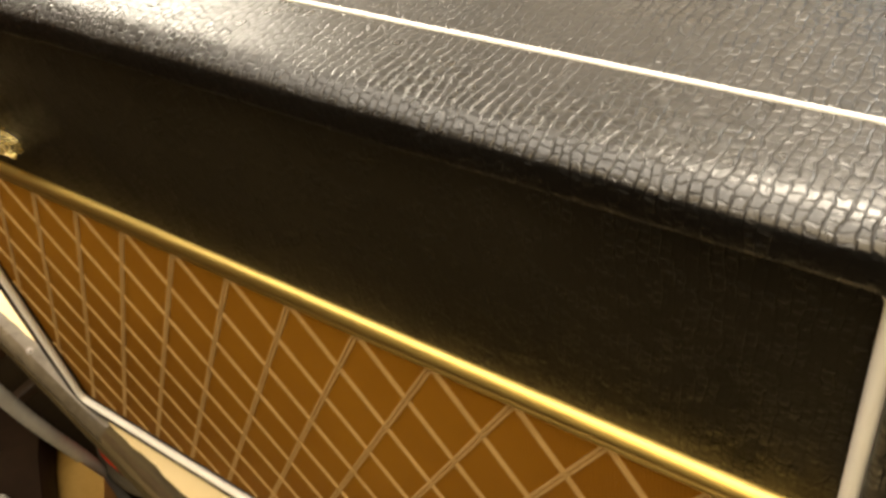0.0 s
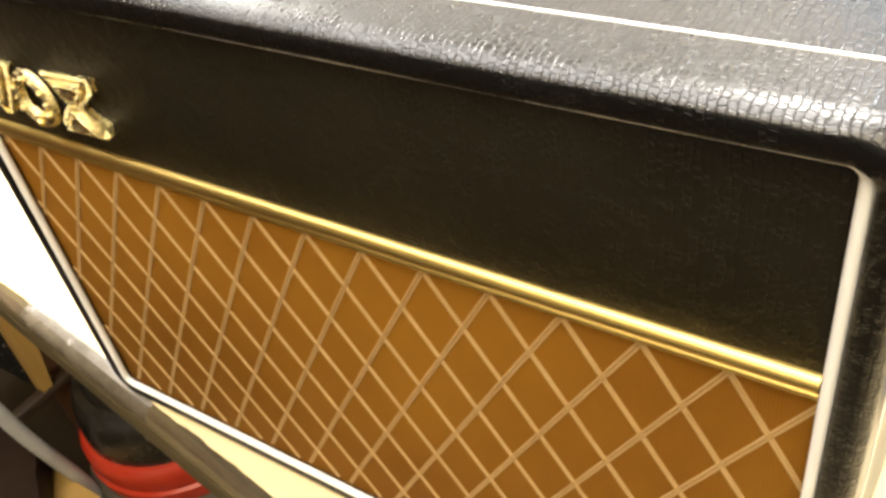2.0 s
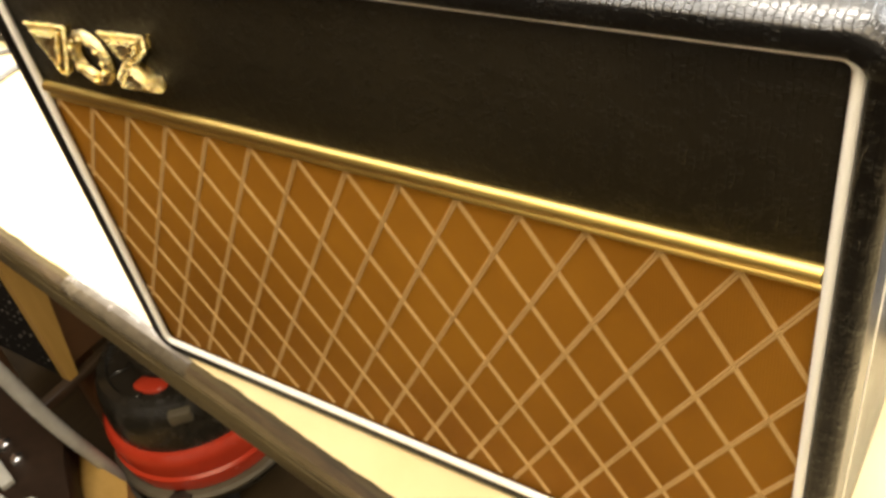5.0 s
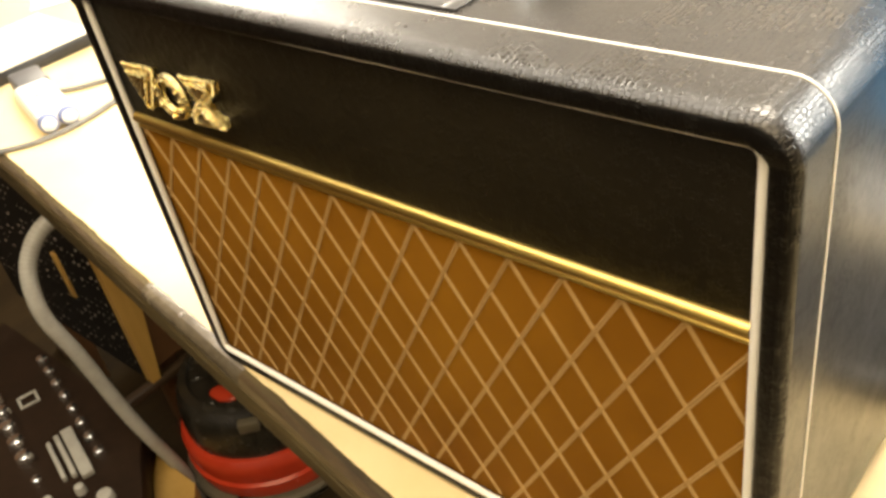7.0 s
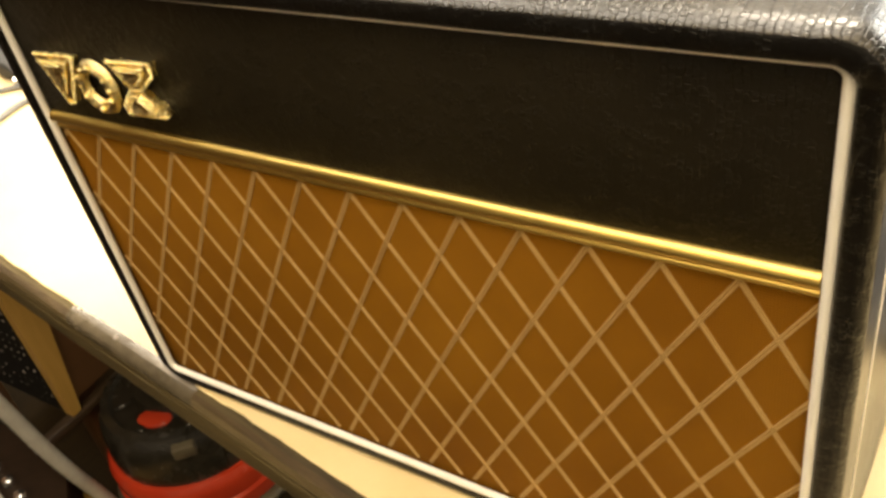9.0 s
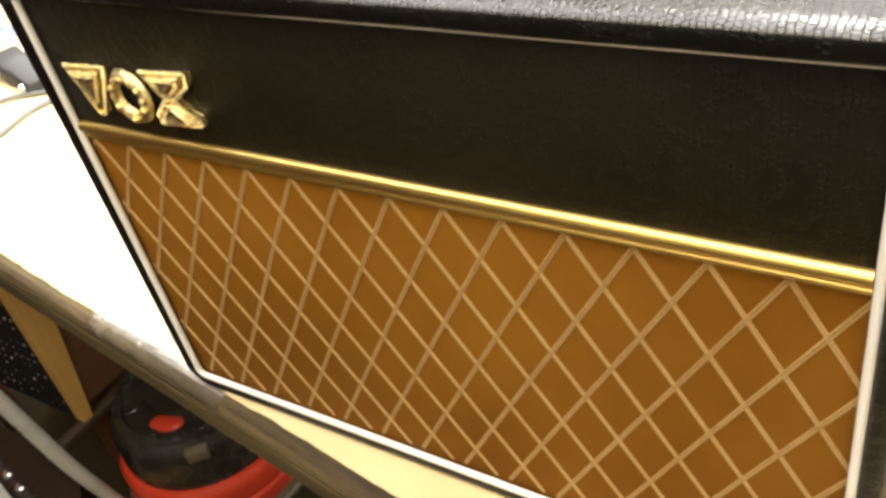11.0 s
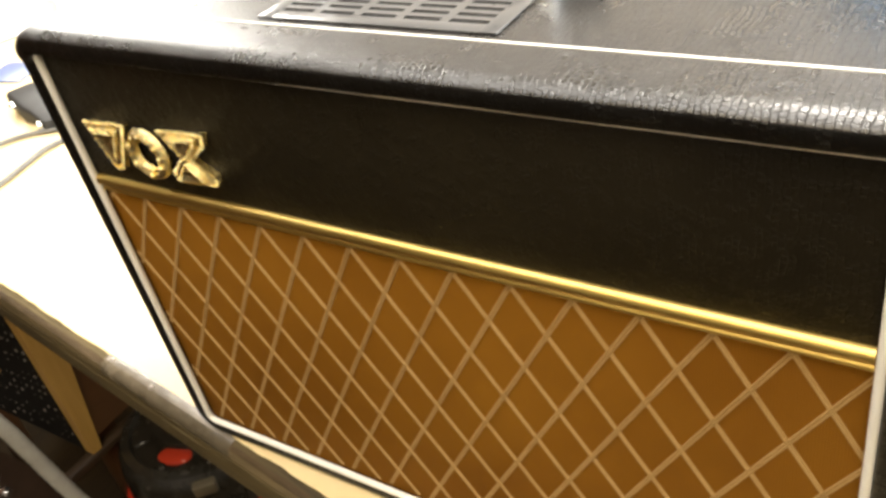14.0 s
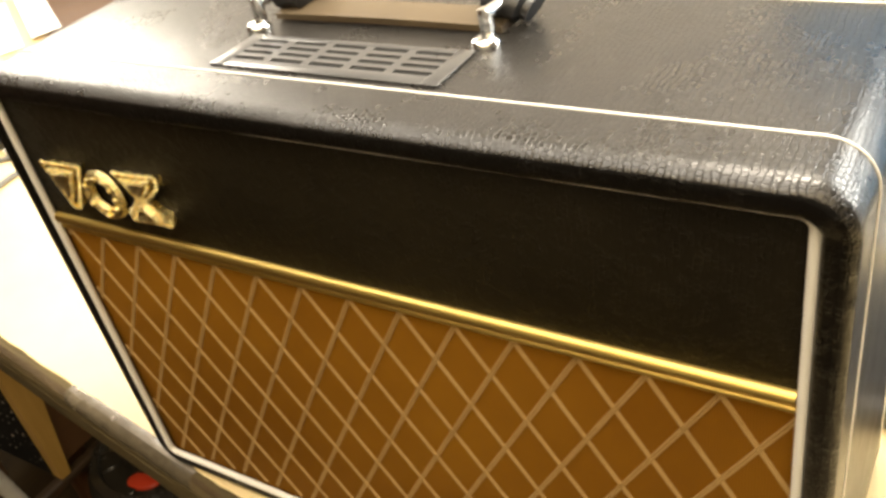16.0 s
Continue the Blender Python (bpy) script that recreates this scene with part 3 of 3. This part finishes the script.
def ridge(points, top):
    """A raised shape on the front whose faces rise from the rim to a ridge."""
    bm = bmesh.new()
    c = Vector((top[0], 0, top[1]))
    rings = []
    for y, k in ((-0.0012, 1.0), (-0.0050, 1.0), (-0.0060, 0.86), (-0.0056, 0.72), (-0.0085, 0.45), (-0.0075, 0.15)):
        rings.append([(c.x + (x - c.x) * k, y, c.z + (z - c.z) * k) for x, z in points])
    loft(bm, rings)
    # a beaded rim
    line = []
    for a, b in zip(points, points[1:] + points[:1]):
        n = max(int(math.dist(a, b) / 0.0005), 2)
        line += [(a[0] + (b[0] - a[0]) * k / n, -0.0054, a[1] + (b[1] - a[1]) * k / n) for k in range(n)]
    tube(bm, line, [0.0009 + 0.0005 * math.sin(k * 1.57) for k in range(len(line))], 6, True)
    # small cast studs along the inner slope
    for k in range(0, len(line), 8):
        x, _, z = line[k]
        cast_stud(bm, (c.x + (x - c.x) * 0.62, -0.0070, c.z + (z - c.z) * 0.62), 0.0011 + 0.0004 * math.sin(k * 2.3))
    return bm


def cast_stud(bm, at, r):
    spin(bm, [(r * 0.95, 0.0), (r, 0.25 * r), (r * 0.8, 0.7 * r), (r * 0.45, 0.95 * r), (r * 0.05, 1.03 * r)], 10, pose(at[0], at[1], at[2], 90, 0, 0))


build_amplifier()

# ---- under the desk ----
def build_vacuum():
    vac = thing("vacuum_cleaner", pose(-0.757, 0.286, 0), "round red vacuum cleaner with black top", "vacuum cleaner")
    bm = spin(bmesh.new(), [(0.140, 0.078), (0.1475, 0.090), (0.1495, 0.108), (0.1500, 0.114), (0.1455, 0.1185), (0.1475, 0.126), (0.1490, 0.145), (0.1475, 0.158), (0.142, 0.165), (0.136, 0.166)], 72)
    part("body", bm, RED, vac, "glossy red plastic drum")
    bm = spin(bmesh.new(), [(0.141, 0.068), (0.156, 0.070), (0.160, 0.075), (0.160, 0.080), (0.156, 0.084), (0.142, 0.085)], 72)
    part("bumper", bm, RUBBER, vac, "grey rubber bumper")
    part("base", spin(bmesh.new(), [(0.100, 0.028), (0.130, 0.032), (0.138, 0.045), (0.141, 0.074), (0.120, 0.080)], 72), LID, vac, "black base under the drum")
    part("bumper_clip", box(bmesh.new(), (0.05, -0.166, 0.060), (0.085, -0.128, 0.086), 0.004, 2, pose(0, 0, 0, 0, 0, 2)), LID, vac)
    lid = part("lid", spin(bmesh.new(), [(0.135, 0.160), (0.1365, 0.182), (0.134, 0.214), (0.129, 0.236), (0.121, 0.249), (0.108, 0.253), (0.104, 0.247), (0.070, 0.249), (0.066, 0.262), (0.040, 0.268), (0.006, 0.270)], 72), LID, vac, "black stepped lid")
    bm = bmesh.new()
    tube(bm, smooth_path([(-0.095, 0.05, 0.245), (-0.06, 0.045, 0.288), (0.0, 0.04, 0.298), (0.06, 0.035, 0.288), (0.095, 0.03, 0.245)], 8), 0.013, 14, False, 0.8)
    part("carrying_handle", bm, BLACK_PLASTIC, lid, "black carrying handle")
    part("switch_button", spin(bmesh.new(), [(0.027, -0.006), (0.028, 0.002), (0.025, 0.005), (0.013, 0.007), (0.002, 0.0075)], 28, pose(0.024, -0.073, 0.248, 0, 0, 20) @ Matrix.Diagonal((1.0, 0.6, 1.0, 1.0))), RED, lid, "red round button")
    part("latch", box(bmesh.new(), (0.118, -0.017, 0.222), (0.139, 0.017, 0.243), 0.004, 2, pose(0, 0, 0, 0, 0, -43)), RUBBER, lid, "grey plastic latch")
    for a in range(0, 360, 45):
        part("rib", box(bmesh.new(), (0.072, -0.008, 0.244), (0.104, 0.008, 0.2505), 0.002, 1, pose(0, 0, 0, 0, 0, a + 10)), LID, lid)
    part("hose_inlet", spin(bmesh.new(), [(0.03, 0), (0.031, 0.02), (0.027, 0.03), (0.02, 0.032)], 28, pose(-0.035, 0.075, 0.24, -14, -8, 0)), BLACK_PLASTIC, lid)
    for a in (40, 140, 220, 320):
        x, y = 0.105 * math.cos(radians(a)), 0.105 * math.sin(radians(a))
        bm = bmesh.new()
        b = bmesh.new()
        spin(b, [(0.012, -0.012), (0.027, -0.012), (0.029, -0.006), (0.029, 0.006), (0.027, 0.012), (0.012, 0.012)], 24)
        merge(bm, b, pose(x, y, 0.029, 90, 0, a))
        part("wheel", bm, BLACK_PLASTIC, vac)
    return vac


build_vacuum()


def build_hose():
    hose = thing("vacuum_hose", pose(0, 0, 0), "grey ribbed vacuum hose arching down to the floor", "hose")
    line = smooth_path([(-0.785, 0.365, 0.270), (-0.81, 0.36, 0.42), (-0.850, 0.27, 0.560), (-0.872, 0.150, 0.585), (-0.876, 0.088, 0.548), (-0.852, 0.062, 0.482), (-0.830, 0.074, 0.392), (-0.814, 0.094, 0.250), (-0.803, 0.125, 0.105), (-0.79, 0.126, 0.035), (-0.75, 0.125, 0.0135), (-0.68, 0.122, 0.0135)], 40)
    radii = [0.0140 - 0.0045 * k / len(line) + 0.0003 * math.sin(k * 1.7) for k in range(len(line))]
    part("ribbed_tube", tube(bmesh.new(), line, radii, 14), HOSE, hose)
    part("cuff", tube(bmesh.new(), [line[-1], line[-1] + Vector((0.07, 0.0, 0))], [0.0135, 0.0125], 18), BLACK_PLASTIC, hose, "black end cuff")
    return hose


build_hose()


def build_speaker():
    cab = thing("speaker_cabinet", pose(-0.866, 0.164, 0.0), "wooden speaker cabinet with black perforated front", "speaker")
    low, high, wide, deep = 0.245, 0.715, 0.46, 0.34
    bm = box(bmesh.new(), (-wide, 0.016, low + 0.004), (-0.02, deep, high), 0.002)
    part("body", bm, BROWN_WOOD, cab)
    # right side: a frame of pale wood round a darker panel
    # its taper follows a shadow's edge, so that shade is built into the shape
    part("front_stile", taper((-0.018, 0, 0), low, 0.40, high, 0.016, 0.038, 0.062), PINE, cab, "pale pine stile narrowed to its lit part")
    part("bottom_rail", box(bmesh.new(), (-0.016, -0.070, low - 0.016), (0.003, deep, low - 0.001), 0.003), DARK_RAIL, cab, "dark stained rail under the cabinet")
    part("back_stile", box(bmesh.new(), (-0.018, deep - 0.03, low + 0.0205), (0.0, deep, high), 0.002), PINE, cab)
    part("side_panel", box(bmesh.new(), (-0.018, 0.012, low + 0.018), (-0.006, deep - 0.032, high - 0.001), 0.001), BROWN_WOOD, cab, "dark brown side panel")
    # perforated front
    bm = bmesh.new()
    box(bm, (-wide, 0.0, low), (-0.0185, 0.015, high - 0.001), 0.003)
    part("grille_board", bm, GRILLE_BLACK, cab, "black perforated front board")
    bm = bmesh.new()
    rnd = random.Random(3)
    for i in range(28):
        for j in range(28):
            x, z = -0.034 - 0.0155 * i, low + 0.018 + 0.0168 * j
            if z > high - 0.02 or x < -wide + 0.012 or rnd.random() < 0.5:
                continue
            x += 0.0077 * (j % 2) + rnd.uniform(-0.001, 0.001)
            r = rnd.uniform(0.0010, 0.0036)
            spin(bm, [(r, 0.0), (r * 0.87, r * 0.4), (r * 0.47, r * 0.66), (r * 0.1, r * 0.73)], 8, pose(x, 0.0002, z, 90, 0, 0))
    tagged(part("grille_studs", bm, STUD, cab, "small shiny studs over the front"), kind="stuff")
    for x, y in ((-0.05, 0.05), (-0.42, 0.05), (-0.05, 0.30), (-0.42, 0.30)):
        part("leg", box(bmesh.new(), (x - 0.018, y - 0.018, 0), (x + 0.018, y + 0.018, low + 0.002), 0.003), BROWN_WOOD, cab)
    part("name_strip", box(bmesh.new(), (-0.155, -0.004, 0.37), (-0.140, 0.001, 0.46), 0.001, 2), PINE, cab, "pale strip on the front")
    return cab


def taper(at, z0, z1, z2, w0, w1, w2):
    """An upright board facing +x whose width grows upwards."""
    bm = bmesh.new()
    loft(bm, [[(at[0], at[1], z), (at[0] + 0.0195, at[1], z), (at[0] + 0.0195, at[1] + w, z), (at[0], at[1] + w, z)] for z, w in ((z0, w0), (z1, w1), (z2, w2))])
    return bm


build_speaker()


def build_rack():
    """A dark control unit on the floor with bright knobs and two pale faders."""
    rack = thing("mixing_desk", pose(-0.93, -0.012, 0.0, 0, 0, 0), "dark brown audio mixer with rows of chrome knobs", "mixer")
    top = 0.198
    part("case", loft(bmesh.new(), [[(x * k, y * k, z) for x, y in ((-0.42, -0.22), (0.24, -0.22), (0.24, 0.02), (0.13, 0.087), (0.07, 0.135), (-0.42, 0.135))] for z, k in ((top - 0.06, 0.985), (top - 0.055, 1.0), (top - 0.004, 1.0), (top, 0.99))]), CASE_BROWN, rack, "dark brown case")
    for x in (-0.39, 0.05):
        for y in (-0.19, 0.02):
            part("leg", box(bmesh.new(), (x - 0.012, y - 0.012, 0), (x + 0.012, y + 0.012, top - 0.058), 0.003), BLACK_PLASTIC, rack)
    d = Vector((0.256, -0.054, 0)) / 6
    for k in range(8):
        p = Vector((-0.227, 0.115, top)) + d * k
        part("knob", knob(0.0105, 0.016), CHROME, rack).location = p
    for k in range(5):
        p = Vector((-0.20, 0.010, top)) + d * k * 1.05
        part("knob", knob(0.0155, 0.024), CHROME, rack, "large chrome knob").location = p
    for x, y, long, w in ((-0.024, 0.046, 0.125, 0.020), (-0.025, 0.028, 0.108, 0.009), (-0.022, 0.012, 0.098, 0.008)):
        b = box(bmesh.new(), (0, -w / 2, 0), (long, w / 2, 0.012), 0.003)
        b.transform(pose(x, y, top, 0, 0, -14))
        part("fader", b, HOSE, rack, "pale grey fader cap")
    for x, y, r in ((0.037, -0.040, 0.009), (0.112, -0.008, 0.009), (0.160, 0.007, 0.014), (0.09, -0.05, 0.008)):
        part("knob", knob(r, 0.016), HOSE if r != 0.009 or x > 0.1 else CHROME, rack).location = (x, y, top)
    b = bmesh.new()
    for lo, hi in (((0, 0, 0), (0.034, 0.005, 0.004)), ((0, 0.029, 0), (0.034, 0.034, 0.004)), ((0, 0.0052, 0), (0.005, 0.0288, 0.004)), ((0.029, 0.0052, 0), (0.034, 0.0288, 0.004))):
        box(b, lo, hi, 0.001)
    b.transform(pose(-0.180, 0.036, top, 0, 0, -14))
    part("display_frame", b, HOSE, rack, "pale square frame")
    for k in range(6):
        p = Vector((-0.17, -0.095, top)) + d * k * 1.2
        part("knob", knob(0.009, 0.014), CHROME, rack).location = p
    return rack


def knob(r, h):
    return spin(bmesh.new(), [(r, 0), (r * 0.98, h * 0.55), (r * 0.8, h * 0.9), (r * 0.5, h), (r * 0.05, h)], 20)


build_rack()

crate = thing("wooden_box", pose(0, 0, 0), "yellow varnished wooden box standing on the floor", "box")
part("carcass", loft(bmesh.new(), [[(-0.862, 0.112, z), (-0.742, 0.112, z), (-0.61, 0.01, z), (-0.66, -0.02, z)] for z in (0.0, 0.132)]), PINE, crate, smooth=False)


# ---- on the desk ----
def cable(name, points, radius, label):
    ob = tagged(link_mesh(name, tube(bmesh.new(), smooth_path(points, 10), radius, 8), CABLE), label, "cable", "cables on the desk")
    return ob


cz = DESK_Z + 0.0025
cable("cable", [(-0.775, 0.045, cz + 0.001), (-0.745, 0.070, cz + 0.001), (-0.718, 0.105, cz + 0.001), (-0.707, 0.140, cz + 0.001), (-0.706, 0.177, cz + 0.001), (-0.713, 0.212, cz + 0.001), (-0.718, 0.242, cz + 0.001), (-0.710, 0.275, cz + 0.001), (-0.690, 0.320, cz + 0.001)], 0.0032, "thin pale grey cable curving over the desk")
cable("cable", [(-0.860, 0.180, cz + 0.001), (-0.810, 0.217, cz + 0.001), (-0.788, 0.250, cz + 0.001), (-0.771, 0.267, cz + 0.001), (-0.748, 0.280, cz + 0.001), (-0.700, 0.300, cz + 0.001)], 0.0030, "thin pale grey cable curving over the desk")


def build_adapter():
    a = thing("power_adapter", pose(-0.812, 0.306, DESK_Z, 0, 0, -20), "dark grey plug adapter with two bright round ends", "adapter")
    part("housing", loft(bmesh.new(), [[(x, y * w, z * h) for y, z in rounded_rect(-0.020, 0.020, 0, 0.024, 0.006, 3)] for x, w, h in ((-0.066, 0.75, 0.8), (-0.060, 1.0, 1.0), (0.005, 1.0, 1.0), (0.020, 0.7, 0.8), (0.058, 0.6, 0.7), (0.064, 0.5, 0.6))]), DARK_CASE, a)
    for x, y, z, r in ((-0.030, -0.0195, 0.013, 0.0075), (0.052, -0.0118, 0.009, 0.0055)):
        part("pin", spin(bmesh.new(), [(r, 0), (r, 0.004), (r * 0.6, 0.006), (r * 0.1, 0.0062)], 16, pose(x, y, z, 90, 0, 0)), CHROME, a, "bright round end")


def build_gadget():
    g = thing("white_gadget", pose(-0.722, 0.150, DESK_Z, 0, 0, -14), "white plastic gadget with two blue-rimmed ends and a grey plug", "gadget")
    part("housing", box(bmesh.new(), (-0.118, -0.0235, 0), (0.0, 0.0235, 0.027), 0.008, 4), WHITE_PLASTIC, g)
    part("plug", box(bmesh.new(), (-0.178, -0.016, 0.0), (-0.119, 0.026, 0.026), 0.005, 3), GREY_CASE, g, "grey plug block")
    part("slot", box(bmesh.new(), (-0.062, -0.010, 0.0268), (-0.058, 0.010, 0.0276), 0.0004), GREY_CASE, g)
    for y in (-0.0125, 0.0125):
        part("end_ring", spin(bmesh.new(), [(0.0117, 0), (0.0117, 0.006), (0.010, 0.008)], 24, pose(-0.001, y, 0.0135, 0, 90, 0)), BLUE_PLASTIC, g, "blue ring")
        part("end_cap", spin(bmesh.new(), [(0.009, 0), (0.009, 0.009), (0.006, 0.011), (0.001, 0.0115)], 24, pose(-0.001, y, 0.0135, 0, 90, 0)), WHITE_PLASTIC, g)


def build_case():
    c = thing("flat_device", pose(-0.930, 0.305, DESK_Z, 0, 0, -2), "flat white device with a black front on the desk", "device")
    part("base", box(bmesh.new(), (-0.16, -0.18, 0), (-0.002, 0.018, 0.0175), 0.002), BLACK_PLASTIC, c, "black base")
    part("lid", box(bmesh.new(), (-0.162, -0.182, 0.0178), (0.0, 0.020, 0.025), 0.003, 3), WHITE_PLASTIC, c, "white lid")
    card = thing("blue_card", pose(-0.985, 0.392, DESK_Z, 0, 0, 12), "small blue card lying on the desk", "card")
    part("sheet", box(bmesh.new(), (-0.04, -0.03, 0.0002), (0.032, 0.03, 0.003), 0.0008), BLUE_PLASTIC, card)


def build_papers():
    for x, y, w, d, lift, label in ((-1.193, 0.651, 0.26, 0.050, 0.0065, "narrow folded strip of white paper"), (-1.267, 0.527, 0.297, 0.210, 0.0004, "sheet of white paper lying on the desk")):
        p = thing("paper_sheet", pose(x, y, DESK_Z + lift, 0, 0, -30.6), label, "paper", "papers on the desk")
        bm = bmesh.new()
        rings = []
        for i in range(17):
            q = w * (i / 16 - 0.5)
            a, b = 0.0006 + 0.0016 * math.sin(i * 0.4) ** 2, 0.0006 + 0.0030 * math.cos(i * 0.23) ** 2
            rings.append([(q, -d / 2, a), (q, d / 2, b), (q, d / 2, b - 0.0003), (q, -d / 2, a - 0.0003)])
        part("sheet", loft(bm, rings), PAPER, p)
    t = thing("wooden_tray", pose(-1.13, 0.72, DESK_Z, 0, 0, -30.6), "brown wooden tray lying on the desk", "tray")
    part("board", box(bmesh.new(), (-0.18, -0.085, 0.0), (0.16, 0.10, 0.006), 0.002), BROWN_WOOD, t)


build_adapter()
build_gadget()
build_case()
build_papers()


def build_keyboard():
    kb = thing("keyboard", pose(0.175, 0.192, DESK_Z, 0, 0, -2), "grey computer keyboard with worn shiny keys", "keyboard")
    part("base", box(bmesh.new(), (0, 0, 0), (0.44, 0.15, 0.018), 0.004, 3), GREY_CASE, kb, "dark grey keyboard base")
    key = None
    for r in range(6):
        n = 22
        for c in range(n):
            b = bmesh.new()
            x, y, w = 0.010 + c * 0.0191, 0.022 + r * 0.0195, 0.0078
            loft(b, [[(w * 1.08, w * 1.08, 0), (-w * 1.08, w * 1.08, 0), (-w * 1.08, -w * 1.08, 0), (w * 1.08, -w * 1.08, 0)], [(w, w, 0.003), (-w, w, 0.003), (-w, -w, 0.003), (w, -w, 0.003)], [(w * 0.8, w * 0.8, 0.0072), (-w * 0.8, w * 0.8, 0.0072), (-w * 0.8, -w * 0.8, 0.0072), (w * 0.8, -w * 0.8, 0.0072)]]) if key is None else None
            if key is None:
                ob = part("key", b, KEYCAP, kb, smooth=False)
                key = ob.data
            else:
                b.free()
                ob = new("key", key)
                ob.parent = kb
            ob.location = (x, y, 0.0178)
    return kb


def build_monitor():
    mo = thing("computer_monitor", pose(0.33, 0.515, DESK_Z, 0, 0, 0), "computer monitor showing a plain blue screen", "monitor")
    part("bezel", box(bmesh.new(), (-0.25, 0, 0.006), (0.25, 0.035, 0.47), 0.005, 3), BLACK_PLASTIC, mo, "black bezel")
    part("screen", box(bmesh.new(), (-0.237, -0.0012, 0.020), (0.237, 0.002, 0.457)), SCREEN, mo, "glowing blue screen")
    part("page", box(bmesh.new(), (-0.02, -0.0024, 0.30), (0.21, -0.0013, 0.452)), SCREEN_PAGE, mo, "pale window open on the screen")
    part("stand", box(bmesh.new(), (-0.09, -0.01, 0), (0.09, 0.12, 0.007), 0.002), BLACK_PLASTIC, mo)


def build_notes():
    n = thing("paper_stack", pose(0.26, 0.43, DESK_Z, 0, 0, 6), "stack of white papers on the desk", "paper")
    for k in range(4):
        b = box(bmesh.new(), (-0.13, -0.05, 0.0022 * k), (0.10, 0.05, 0.0022 * k + 0.002), 0.0005)
        b.transform(pose(0, 0, 0, 0, 0, 4 * math.sin(k * 2.1)))
        part("sheet", b, PAPER, n)


build_keyboard()
build_monitor()
build_notes()
